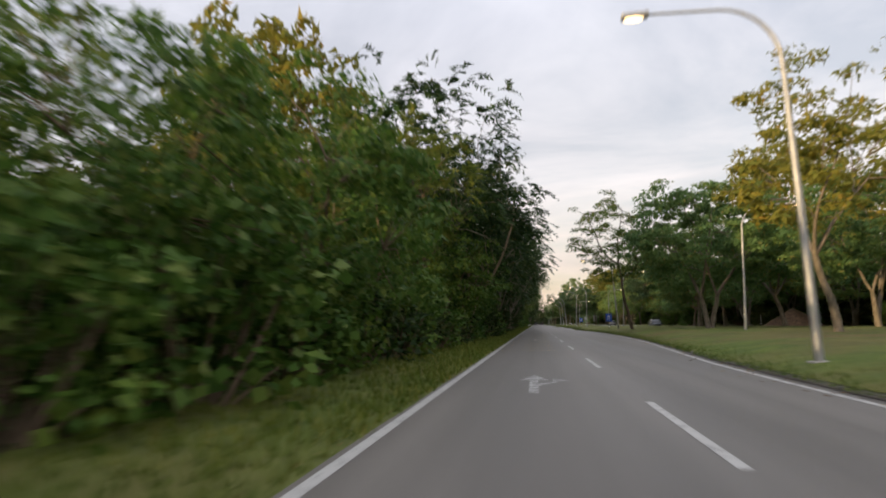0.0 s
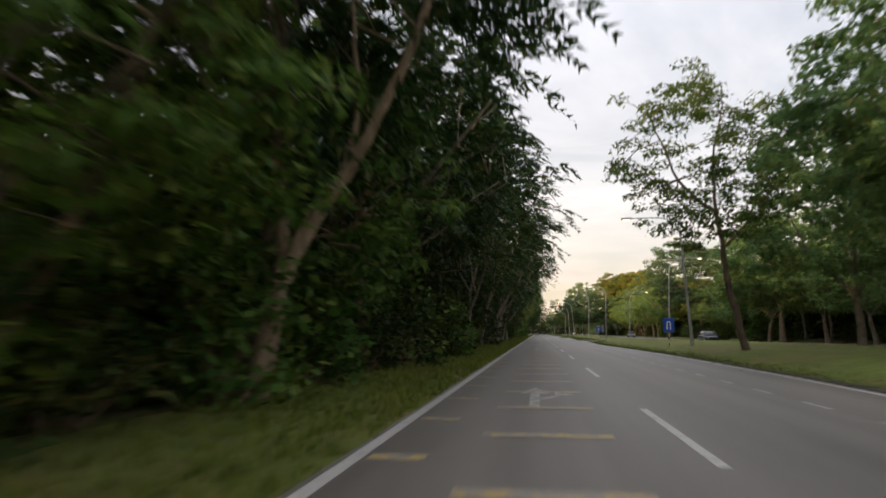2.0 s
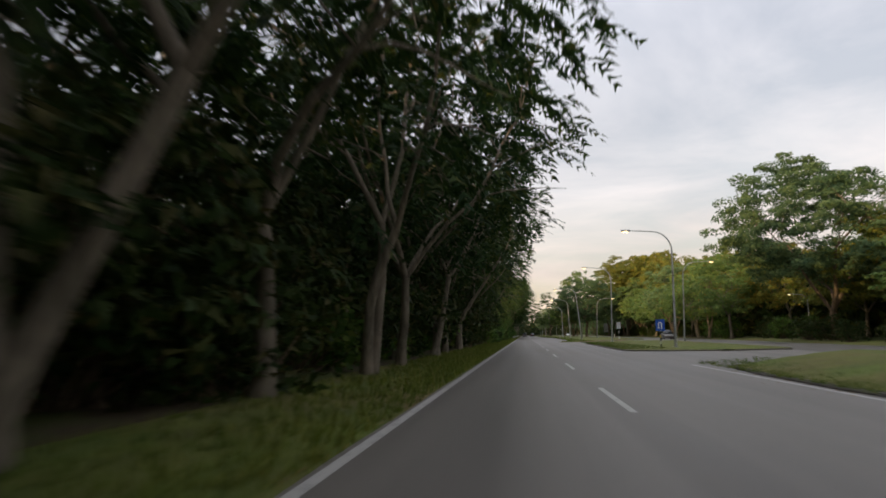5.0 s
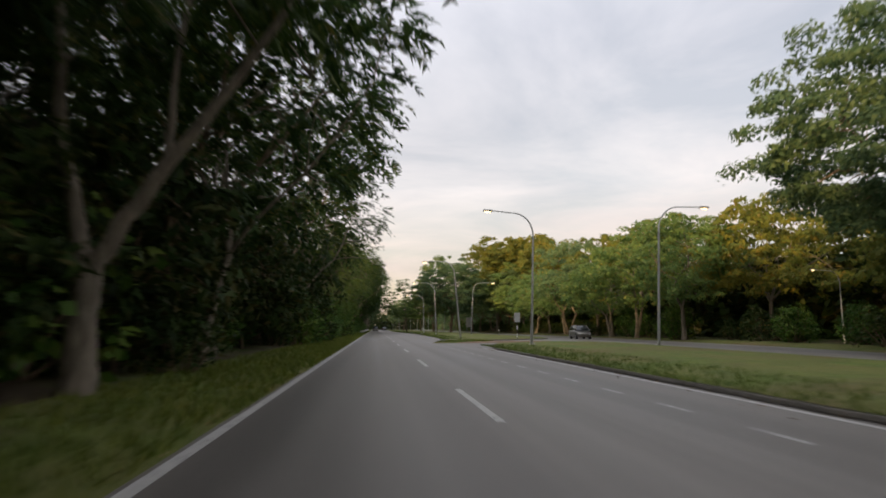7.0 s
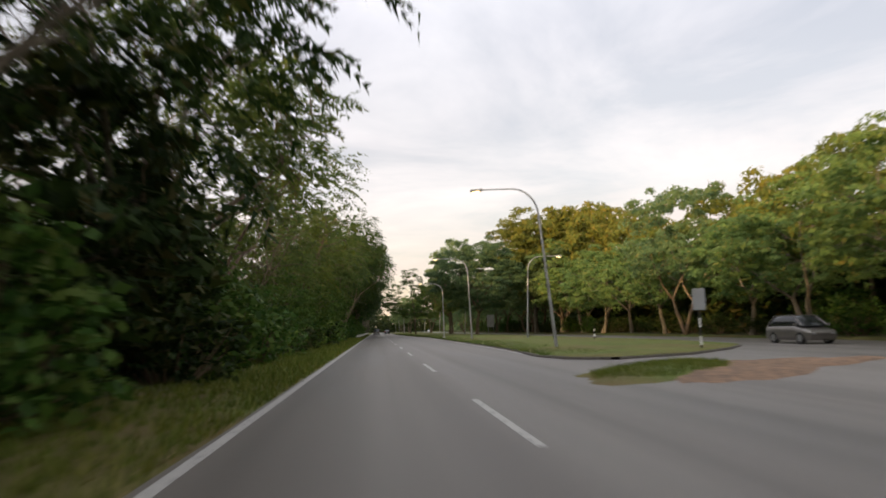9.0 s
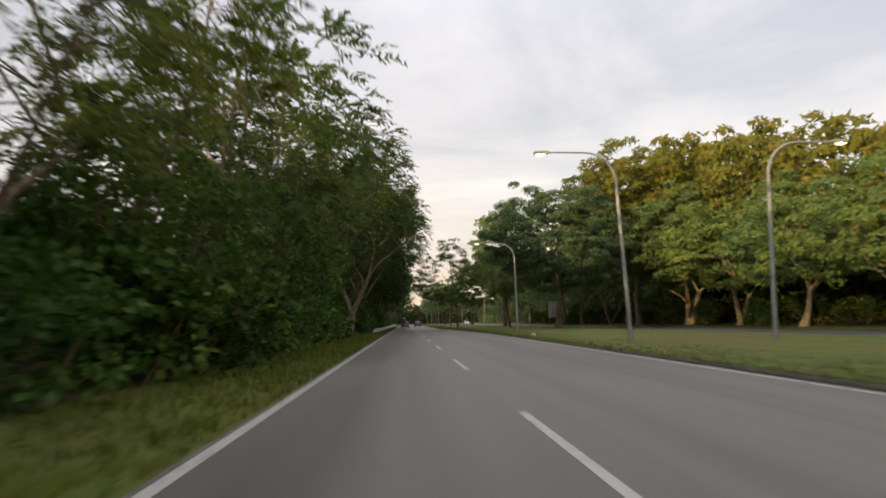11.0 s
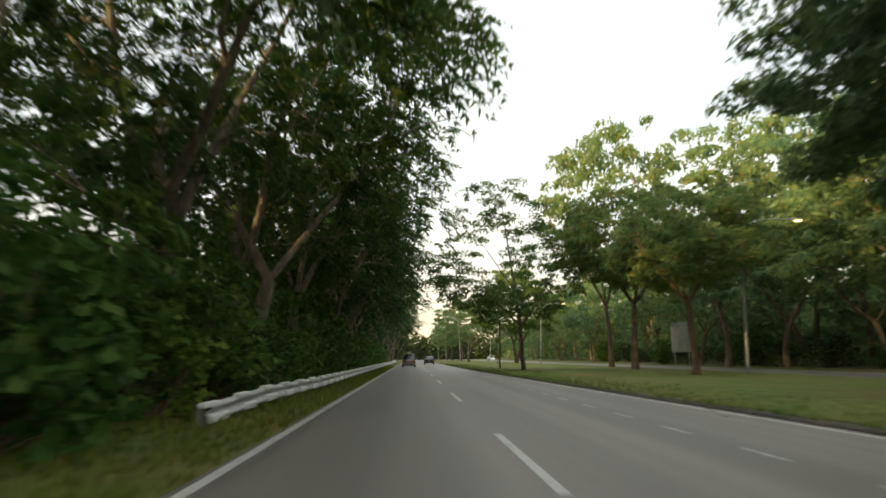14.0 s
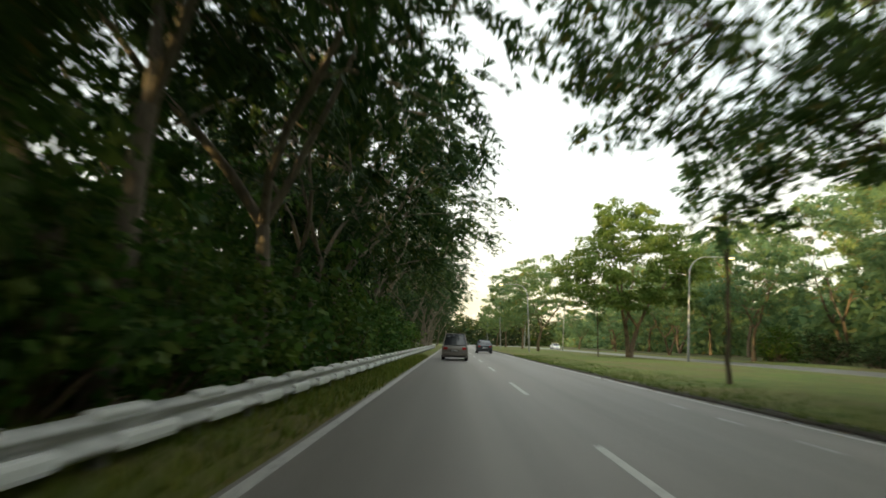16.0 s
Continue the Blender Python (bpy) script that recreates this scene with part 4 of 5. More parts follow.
SPECS["young"] = dict(seed=95, name="tree", label="thin young tree with a sparse crown on the median", group=MEDIAN, h=8.0, r=1.7, base=4.2, fork=4.0, tr=0.09,
                      clusters=26, per=24, leaf=(0.28, 0.15), mats=(BARK_DUSK, LEAF_OLIVE), gap=0.1, spread=(0.35, 0.6), limbs=(
    (((0.0, 0, -0.25), (0.02, 0, 0.4), (0.06, 0, 2.2), (0.1, 0, 4.2), (0.18, 0, 6.6)), 0.10, 0.03),
    (((0.1, 0, 4.2), (0.5, 0.2, 5.2), (0.9, 0.3, 6.4)), 0.04, 0.015),
    (((0.08, 0, 3.8), (-0.4, -0.2, 4.9), (-0.8, -0.2, 6.2)), 0.04, 0.015)))
BUILT = {}


def tree(kind, x, y, z=0.0, scale=1.0, turn=0.0, tall=1.0):
    if kind not in BUILT:
        BUILT[kind] = tree_proto(**SPECS[kind])
    return place(kind, BUILT[kind], x, y, z, scale, turn, tall)


rng = random.Random(4)
# forest edge beside the near lanes: trunks stand back, and the trees are lower, where the wood opens
TRUNK_X = ((-40, -10.5), (20, -9.0), (40, -7.6), (58, -5.8), (75, -5.3), (122, -5.3), (134, -5.6), (146, -5.8), (170, -6.2), (198, -7.0), (243, -6.8), (256, -7.4), (276, -5.2), (480, -4.6))
SIZE = ((-40, 0.50), (8, 0.46), (18, 0.55), (30, 0.85), (40, 1.06), (58, 0.99), (185, 1.04), (194, 0.85), (205, 0.64), (217, 0.82), (230, 1.04), (256, 1.04), (480, 1.02))
y = -34.0
k = 0
while y < 470:
    x, s = along(TRUNK_X, y), along(SIZE, y)
    airy = y < 34 or 186 < y < 252
    if not 256 < y < 309 and not 188 < y < 204 and not 161 < y < 175 and not 137 < y < 147:
        tree("bare" if 250 < y < 264 else ("open%d" % (k % 3)) if airy else ("forest%d" % (k % 5)), x + rng.uniform(-0.9, 0.6), y, 0.1, s * rng.uniform(0.88, 1.12), rng.uniform(0, 6.28), rng.uniform(0.92, 1.1))
    if k % 2 == 0 and not 243 < y < 276 and not 280 < y < 302 and not 150 < y < 186 and not (186 < y < 243 and k % 4):
        spot = (x - 7.5 + rng.uniform(-1.5, 1.5) - 2.0 * airy, y + 2.5, 0.3, s * rng.uniform(0.95, 1.2) * (0.8 if airy else 1.0), rng.uniform(0, 6.28), rng.uniform(0.95, 1.15))
        if not 186 < y < 243:
            tree("rear%d" % (k % 2), *spot)
    k += 1
    y += rng.uniform(5.2, 7.2) if y < 345 else 10.5
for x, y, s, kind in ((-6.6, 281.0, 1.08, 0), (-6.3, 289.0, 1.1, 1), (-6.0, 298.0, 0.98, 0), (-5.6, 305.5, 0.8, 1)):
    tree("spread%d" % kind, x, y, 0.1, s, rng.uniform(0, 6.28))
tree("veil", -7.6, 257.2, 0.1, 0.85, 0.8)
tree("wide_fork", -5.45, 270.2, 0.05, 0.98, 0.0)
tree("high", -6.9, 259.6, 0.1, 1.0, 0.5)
tree("rear0", -12.8, 263.0, 0.3, 0.9, 2.2)
# Two more rear trees, added to cut the light behind the bare crowns.
tree("rear0", -14.0, 249.5, 0.3, 1.05, 1.2)
tree("rear1", -15.5, 243.0, 0.3, 1.0, 4.0)
for x, y, kind in ((-10.4, 146.5, "forest1"), (-12.6, 140.0, "rear0"), (-11.8, 152.5, "rear1")):
    tree(kind, x, y, 0.2, 1.05, 0.7 * y)
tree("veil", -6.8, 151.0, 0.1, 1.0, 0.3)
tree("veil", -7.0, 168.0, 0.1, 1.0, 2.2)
tree("lacy", -7.2, 199.0, 0.1, 1.0, 3.4)
tree("lacy", -8.0, 191.5, 0.1, 0.9, 2.6)
for i in range(54):
    y = 62 + 5.6 * i
    if 188 < y < 272 or y > 358:
        continue
    tree("thicket" if y > 250 else "under", -6.9 + rng.uniform(-1.0, 0.6), y, 0.1, rng.uniform(0.75, 1.15), rng.uniform(0, 6.28))
tree("gold1", -14.5, 33, 0.2, 0.85, 0.4, 1.45)
tree("forked", -4.95, 46.2, 0.1, 1.0, 0.0)
tree("vee", -5.04, 141.0, 0.1, 1.0, 0.0)
tree("vee", -7.06, 69.0, 0.1, 1.0, 0.2)
tree("leaning", -5.3, 28.5, 0.1, 1.0, 0.0)
for y, x in ((10, -6.6), (16, -6.0), (23, -6.6), (31, -6.8), (41, -5.8), (50, -5.4), (203, -5.6), (211, -6.2), (221, -6.0), (231, -5.8), (244, -6.4)):
    tree("edge%d" % (k % 2), x, y, 0.1, rng.uniform(0.6, 0.85) * (0.6 if 200 < y < 215 else 1.0), rng.uniform(0, 6.28))
    k += 1

# trees on the median
for x, y, s, kind in ((15.0, 34.0, 1.15, "airy2"), (18.6, 75.0, 0.88, "broad0"), (14.9, 57.4, 0.9, "broad1"), (25.0, 50.5, 0.8, "broad1"), (34.5, 86.0, 0.8, "gold2"), (26.5, 84.0, 0.75, "dome3"), (23.5, 64.0, 0.85, "dome0")):
    tree(kind, x, y, 0.3, s, rng.uniform(0, 6.28))
tree("airy0", 9.9, 67.5, 0.3, 1.0, 0.0)
tree("round", 17.7, 277.0, 0.1, 1.0, 0.0)
tree("airy1", 9.1, 313.2, 0.1, 1.0, 0.0)
tree("grand", 45.0, 112.0, 0.3, 0.95, 1.1, 1.4)
tree("young", 8.5, 322.1, 0.1, 1.0, 0.3)
tree("fresh0", 18.6, 321.0, 0.1, 1.0, 1.9, 1.58)
tree("fresh2", 29.5, 321.0, 0.3, 1.2, 4.4, 1.25)
tree("umber", 16.6, 309.2, 0.1, 1.0, 0.6)
tree("umber", 15.3, 296.6, 0.1, 0.78, 3.6)
tree("fresh1", 31.0, 227.7, 0.2, 0.85, 2.2, 1.22)
tree("dome1", 29.9, 199.1, 0.2, 0.8, 0.7)
tree("dome2", 30.0, 188.0, 0.2, 0.85, 2.9)
tree("lime", 17.0, 364.0, 0.1, 1.0, 0.9)
tree("grand", 31.0, 287.0, 0.3, 1.04, 0.7)
tree("grand", 40.0, 297.0, 0.3, 1.15, 2.7)
tree("young", 13.8, 363.0, 0.1, 0.8, 2.0)
for y in (392, 420, 447, 476):
    tree("fresh%d" % (y % 3), 13 + rng.uniform(-2, 3), y, 0.1, rng.uniform(0.8, 1.0), rng.uniform(0, 6.28))
# beyond the far carriageway: height of the wood along the road
WOOD_H = ((0, 13), (60, 13.5), (110, 13), (135, 9.5), (185, 9.5), (205, 12.5), (235, 13), (255, 14), (275, 17.5), (330, 19), (352, 15), (400, 14), (480, 13))
tree("parasol", 30.5, 158.0, 0.2, 1.08, 0.5)
tree("parasol", 33.0, 277.5, 0.2, 0.9, 2.0)
tree("broad1", 27.4, 111.0, 0.2, 1.0, 1.5)
y = 24.0
while y < 470:
    x = along(FAR_NEAR, y) + 9.6
    h = along(WOOD_H, y) / 15.0
    w = min(1.15, max(0.75, h))
    if not (140 < y < 203) and not (222 < y < 233) and not (y > 285 and int(y) % 2):
        tree(("fresh%d" % rng.randrange(3)) if y > 288 else "dome%d" % rng.randrange(4), x + rng.uniform(0.0, 2.5), y, 0.2, w * rng.uniform(0.85, 1.0), rng.uniform(0, 6.28), h / w * rng.uniform(0.80, 0.95))
    tree(("fresh%d" if y > 292 else "gold%d") % rng.randrange(3), x + 9.0 + rng.uniform(-2.0, 3.0), y + 3, 0.4, w * rng.uniform(1.0, 1.2), rng.uniform(0, 6.28), h / w * rng.uniform(1.02, 1.16) * (1.12 if y > 180 else 1.0))
    y += rng.uniform(8.0, 11.0) if y < 350 else 15.0


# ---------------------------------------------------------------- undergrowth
SHRUBS = [("shrub0", 5, 2.6, 1.7, 46, 22, (0.26, 0.15), LEAF_WILD_SHADE, "dark tangled shrub at the forest edge"),
          ("shrub1", 6, 1.8, 1.5, 40, 20, (0.22, 0.12), LEAF_WILD_SHADE, "low dark shrub at the forest edge"),
          ("shrub2", 7, 3.2, 1.6, 66, 24, (0.23, 0.17), LEAF_BROAD, "broad-leaved green shrub at the forest edge")]
SHRUB_BUILT = {}
y = -8.0
while y < 372:
    for x in (-5.3, -7.8):
        if x > -6 and 70 < y < 190 and rng.random() < 0.6 or 259 < y < 271:
            continue
        s = SHRUBS[2] if rng.random() < (0.8 if y > 185 else 0.30) else SHRUBS[rng.randrange(2)]
        if s[0] not in SHRUB_BUILT:
            SHRUB_BUILT[s[0]] = shrub_proto(*s[1:])
        place(s[0], SHRUB_BUILT[s[0]], x + rng.uniform(-0.6, 0.4), y + rng.uniform(-1, 1), 0.05 + 0.1 * (x < -6), rng.uniform(0.75, 1.2) * (1.25 if x < -6 else 1.0) * (0.75 if 195 < y < 213 else 1.0), rng.uniform(0, 6.28))
    y += 3.6
y = 20.0
while y < 372:
    s = SHRUBS[rng.randrange(3)]
    place(s[0], SHRUB_BUILT[s[0]], along(FAR_NEAR, y) + 11.0 + rng.uniform(-1.0, 3.0), y, 0.2, rng.uniform(0.8, 1.3), rng.uniform(0, 6.28))
    y += 5.5


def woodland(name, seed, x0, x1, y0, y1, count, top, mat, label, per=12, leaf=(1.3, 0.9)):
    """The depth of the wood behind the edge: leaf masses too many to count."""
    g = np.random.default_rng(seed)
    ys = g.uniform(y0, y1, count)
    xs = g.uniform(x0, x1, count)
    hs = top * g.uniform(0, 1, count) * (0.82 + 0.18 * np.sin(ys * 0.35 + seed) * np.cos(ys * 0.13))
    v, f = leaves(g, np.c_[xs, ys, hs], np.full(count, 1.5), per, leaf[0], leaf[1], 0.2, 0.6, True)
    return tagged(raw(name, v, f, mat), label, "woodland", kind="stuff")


# Leaf colour carries the light: shade-dark under dense crowns, greener where the wood opens.
woodland("woodland", 8, -13, -9.5, -30, 186, 720, 3.2, LEAF_WILD_SHADE, "dark tangled undergrowth inside the wood", 50, (0.45, 0.3))
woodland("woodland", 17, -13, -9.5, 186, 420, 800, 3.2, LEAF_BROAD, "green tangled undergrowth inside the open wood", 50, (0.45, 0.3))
# The next three tall woods are added, mostly unseen, to block the low sun.
woodland("woodland", 12, -42, -31, -60, 258, 2700, 12.5, LEAF_WILD_SHADE, "tall dark wood added far behind roadside trees to block sun")
woodland("woodland", 16, -62, -50, 15, 520, 10500, 24.0, LEAF_WILD_SHADE, "tall dark wood added far behind roadside trees to block sun")
woodland("woodland", 14, -42, -31, 306, 520, 1600, 12.5, LEAF_WILD_SHADE, "tall dark wood added far behind roadside trees to block sun")
woodland("woodland", 15, -27, -18, 310, 520, 1100, 6.0, LEAF_WILD_SHADE, "dense dark wood behind the roadside trees")
woodland("woodland", 3, -27, -18, 10, 186, 1060, 6.0, LEAF_WILD_SHADE, "dense dark wood behind the roadside trees")
# Added backing that stops sky and low light between the roadside trees.
woodland("woodland", 19, -19, -14, 42, 182, 1900, 13.0, LEAF_WILD_SHADE, "tall dark wood added close behind roadside trees to block sky", 14, (1.0, 0.7))
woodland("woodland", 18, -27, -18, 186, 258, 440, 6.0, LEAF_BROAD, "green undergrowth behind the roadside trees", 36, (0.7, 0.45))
woodland("woodland", 20, -52, -27, -60, 258, 3600, 9.5, LEAF_WILD_SHADE, "dark depth of the wood beside the near lanes", 10, (1.6, 1.2))
woodland("woodland", 22, -52, -27, 306, 520, 2400, 9.5, LEAF_WILD_SHADE, "dark depth of the wood beside the near lanes", 10, (1.6, 1.2))
woodland("woodland", 21, 63, 118, -60, 560, 6500, 11.0, LEAF_WILD_SHADE, "depth of the wood beyond the far carriageway", 10, (1.8, 1.3))
woodland("woodland", 4, 52, 64, 0, 560, 3200, 13.0, LEAF_SUN_GOLD, "dense wood behind the trees of the far carriageway")
# Pale leaf colour here imitates skylight reaching the back of the wood.
woodland("woodland", 9, 40, 52, 285, 560, 2600, 10.0, LEAF_FRESH, "leaves coloured pale for skylight at the back of the open wood")
woodland("woodland", 5, 38, 47, 0, 285, 4600, 9.0, LEAF_WILD_SHADE, "dark undergrowth beneath the trees of the far carriageway")
woodland("woodland", 6, -40, 60, 540, 600, 2200, 13.0, LEAF_WILD_SHADE, "distant wood where the road disappears")
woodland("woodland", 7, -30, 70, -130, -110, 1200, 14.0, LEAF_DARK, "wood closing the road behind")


def grass_tufts(name, seed, spots, label, size=1.0):
    g = np.random.default_rng(seed)
    p = np.asarray(spots)
    n = len(p)
    blades = 5
    c = np.repeat(p, blades, 0) + g.normal(0, 0.05, (n * blades, 3)) * np.array([1, 1, 0])
    a = g.uniform(0, 6.28, n * blades)
    hgt = g.uniform(0.05, 0.15, n * blades) * size
    bend = g.uniform(0.02, 0.09, n * blades) * size
    w = 0.009 * size
    dx, dy = np.cos(a), np.sin(a)
    v = np.stack([c + np.c_[-dy * w, dx * w, 0 * a], c + np.c_[dy * w, -dx * w, 0 * a], c + np.c_[dx * bend, dy * bend, hgt]], 1)
    return tagged(raw(name, v.reshape(-1, 3), np.arange(3 * n * blades).reshape(-1, 3), LEAF_GRASS), label, "grass", kind="stuff")


g0 = np.random.default_rng(8)
spots = []
for _ in range(900):
    q, a = g0.random() ** 0.5 * 0.92, g0.uniform(0, 6.28)
    dx, dy = 4.2 * q * math.cos(a), 1.5 * q * math.sin(a)
    spots.append((7.9 + dx * math.cos(0.8) - dy * math.sin(0.8), 183.6 + dx * math.sin(0.8) + dy * math.cos(0.8), 0.14 * (1 - q ** 2.6)))
grass_tufts("patch_grass", 3, spots, "rough green grass on a scrap of turf", 1.1)
spots = []
for _ in range(26000):
    x, y = -1.97 - 3.2 * g0.random() ** 1.4, g0.uniform(0, 350)
    d = -2.05 - x
    spots.append((x, y, max(-0.02, min(0.05, 0.5 * d - 0.02))))
grass_tufts("verge_grass", 1, spots, "rough green grass on the verge", 1.5)
spots = []
for _ in range(16000):
    y = g0.uniform(0, 360)
    if 116 < y < 134 or 170 < y < 192:
        continue
    d = -0.10 + 3.0 * g0.random() ** 1.8
    top, low = (0.22, 0.07) if y < 118 else (0.15, 0.13) if y < 178 else (0.12, 0.09)
    spots.append((along(RIGHT_EDGE, y) + 0.28 + d, y, low + (top - low) * max(0.0, min(1, d / 2.0))))
grass_tufts("median_grass", 2, spots, "short green grass on the median", 1.0)


def litter(name, seed, count, edge, out, label):
    """Dry fallen leaves along the edge of the asphalt."""
    g = np.random.default_rng(seed)
    ys = g.uniform(0, 350, count)
    keep = np.array([not (114 < y < 136 or 170 < y < 198) for y in ys]) if name == "kerb_litter" else np.ones(count, bool)
    ys = ys[keep]
    n = len(ys)
    xs = np.array([edge(y) for y in ys]) + out * g.exponential(0.35, n)
    a, sz = g.uniform(0, 6.28, n), g.uniform(0.02, 0.055, n)
    c, t = np.cos(a), np.sin(a)
    base = np.c_[xs, ys, np.full(n, 0.012)]
    v = np.stack([base + np.c_[c * sz, t * sz, 0 * a], base + np.c_[-t * sz * 0.5, c * sz * 0.5, 0.4 * sz], base + np.c_[-c * sz, -t * sz, 0 * a], base + np.c_[t * sz * 0.5, -c * sz * 0.5, 0.1 * sz]], 1)
    return tagged(raw(name, v.reshape(-1, 3), np.arange(4 * n).reshape(-1, 4), LEAF_DRY), label, "leaf litter", kind="stuff")


litter("leaf_litter", 21, 2600, lambda y: -1.90, -0.9, "dry brown leaves along the road's verge")
litter("kerb_litter", 22, 1500, lambda y: along(RIGHT_EDGE, y) + 0.25, -0.6, "dry brown leaves along the kerb of the median")


# ---------------------------------------------------------------- street lamps
def lamp_proto():
    t = thing("street_lamp", (0, 0, 0), "grey steel street lamp with a curved arm, lit", "street lamp", "street lamps")
    bm = bmesh.new()
    box(bm, -0.2, 0.2, -0.2, 0.2, -0.2, 0.03, 0.01)
    part("base_plate", bm, CONCRETE, t)
    a = np.linspace(0, 1, 8)
    pipe("pole", np.c_[0 * a, 0 * a, 7.1 * a], 0.105 - 0.045 * a, 12, GALVANISED, t)
    th = np.linspace(0, math.pi / 2 * 0.95, 9)
    arc = np.c_[-1.40 * (1 - np.cos(th)), 0 * th, 7.1 + 1.45 * np.sin(th)]
    arm = np.concatenate([arc, [[-2.2, 0, 8.60], [-3.0, 0, 8.64]]])
    pipe("arm", arm, np.linspace(0.058, 0.034, len(arm)), 10, GALVANISED, t)
    bm = bmesh.new()
    box(bm, -3.62, -2.95, -0.13, 0.13, 8.57, 8.71, 0.045)
    head = part("lamp_head", bm, GALVANISED, t)
    bm = bmesh.new()
    bmesh.ops.create_uvsphere(bm, u_segments=14, v_segments=8, radius=1.0, matrix=Matrix.Translation((-3.32, 0, 8.565)) @ Matrix.Diagonal((0.24, 0.11, 0.07, 1)))
    part("lens", bm, LAMP_GLOW, head, "glowing warm lamp lens", True)
    return t


TILT = {15.4: -1.6, 77.4: -3.2, 139.4: 1.2, 172.5: 1.7, 200.3: -5.3, 261.0: -0.8}
LAMPS = [(6.35, 15.4, 0), (9.8, 77.4, 0), (11.0, 139.4, 0), (10.9, 172.5, 0), (9.65, 200.3, 0), (10.0, 232.7, 0), (10.1, 261.0, 0), (9.5, 382, 0), (9.5, 430, 0), (9.5, 478, 0),
         (13.64, 43.8, 180), (14.55, 108.5, 180), (18.99, 170.0, 180), (15.6, 231.2, 180), (18.3, 297.0, 180), (18.6, 352.9, 180), (18.5, 410, 180), (18.5, 468, 180)]
lamp = lamp_proto()
for i, (x, y, turn) in enumerate(LAMPS):
    m = pose(x, y, 0.22 if y < 118 else 0.12, 0, TILT.get(y, -2.3), turn) @ Matrix.Diagonal((1, 1, 1.11 if y == 170 else 1.075 if 160 < y < 175 else 1.035 if 200 < y < 201 else 1.09 if 108 < y < 109 else 0.93 if 260 < y < 262 else 1.0, 1))
    if i == 0:
        lamp.matrix_basis = m
    else:
        copy_thing(lamp, m)
tagged(copy_thing(lamp, Matrix.LocRotScale((34.0, 172.0, 0.15), Euler((0, 0, 0)), (0.62, 0.62, 0.62))), "small lamp post among the trees beyond the road")


# ---------------------------------------------------------------- signs
def striped_post(parent, z1, r, colours, step):
    z, i = -0.3, 0
    while z < z1:
        bm = bmesh.new()
        upright(bm, 0, 0, z, min(z + step, z1), r, r, 12)
        part("post_band", bm, colours[i % len(colours)], parent)
        z += step
        i += 1


def rounded_panel(w, h, z0, y, d, rad=0.06):
    bm = bmesh.new()
    pts = []
    for cx, cz, a0 in ((w / 2 - rad, h - rad, 0), (-w / 2 + rad, h - rad, 90), (-w / 2 + rad, rad, 180), (w / 2 - rad, rad, 270)):
        for k in range(5):
            a = radians(a0 + 22.5 * k)
            pts.append((cx + rad * math.cos(a), y, z0 + cz + rad * math.sin(a)))
    f = bm.faces.new([bm.verts.new(p) for p in pts])
    ext = bmesh.ops.extrude_face_region(bm, geom=[f])
    for v in ext["geom"]:
        if isinstance(v, bmesh.types.BMVert):
            v.co.y += d
    bmesh.ops.recalc_face_normals(bm, faces=bm.faces)
    return bm


def uturn_sign(x, y, z, w, h, z0):
    """A plate of w by h, its lower edge z0 above the foot, with a white U-shaped arrow."""
    t = thing("uturn_sign", (x, y, z), "blue U-turn sign with a white arrow on a striped post", "traffic sign", "U-turn signs")
    striped_post(t, z0 + 0.75 * h, 0.038, (BLACK_PAINT, YELLOW_POST, BLACK_PAINT, SIGN_WHITE), 0.22)
    plate = part("sign_plate", rounded_panel(w, h, z0, -0.05, 0.012), SIGN_BLUE, t)
    bm = bmesh.new()
    r1, r0, top = 0.20 * w, 0.105 * w, z0 + 0.62 * h
    ring = [math.pi * k / 12 for k in range(13)]
    ov = [bm.verts.new((r1 * math.cos(a), -0.058, top + r1 * math.sin(a))) for a in ring]
    iv = [bm.verts.new((r0 * math.cos(a), -0.058, top + r0 * math.sin(a))) for a in ring]
    for k in range(12):
        bm.faces.new((ov[k], ov[k + 1], iv[k + 1], iv[k]))
    for poly in (((r1, z0 + 0.15 * h), (r1, top), (r0, top), (r0, z0 + 0.15 * h)), ((-r1, z0 + 0.32 * h), (-r0, z0 + 0.32 * h), (-r0, top), (-r1, top)),
                 ((-0.25 * w, z0 + 0.33 * h), (-0.1525 * w, z0 + 0.14 * h), (-0.055 * w, z0 + 0.33 * h))):
        bm.faces.new([bm.verts.new((px, -0.058, pz)) for px, pz in poly])
    part("arrow", bm, SIGN_WHITE, plate, "white U-shaped arrow")


uturn_sign(9.16, 81.3, 0.15, 0.74, 0.96, 1.12)
uturn_sign(9.74, 138.3, 0.02, 0.64, 0.82, 1.28)

t = thing("hazard_sign", (15.0, 195.0, 0.1), "bare grey metal sign back on a black and white post", "traffic sign")
striped_post(t, 2.4, 0.05, (BLACK_PAINT, SIGN_WHITE), 0.42)
part("sign_plate", rounded_panel(0.62, 1.0, 1.75, -0.07, 0.015, 0.03), SIGN_GREY, t)

t = thing("billboard", (30.4, 333.0, 0.2), "white panel of a roadside board on steel legs", "billboard", turn=-28)
for i in range(2):
    part("leg", boxed(-0.75 + 1.5 * i - 0.05, -0.70 + 1.5 * i, -0.05, 0.05, -0.3, 1.8), GALVANISED, t)
part("panel", boxed(-1.0, 1.0, -0.09, -0.05, 1.3, 4.6, bev=0.01), FADED, t)
for i in range(3):
    part("batten", boxed(-1.0, 1.0, -0.05, 0.0, 1.4 + 1.5 * i, 1.47 + 1.5 * i), GALVANISED, t)

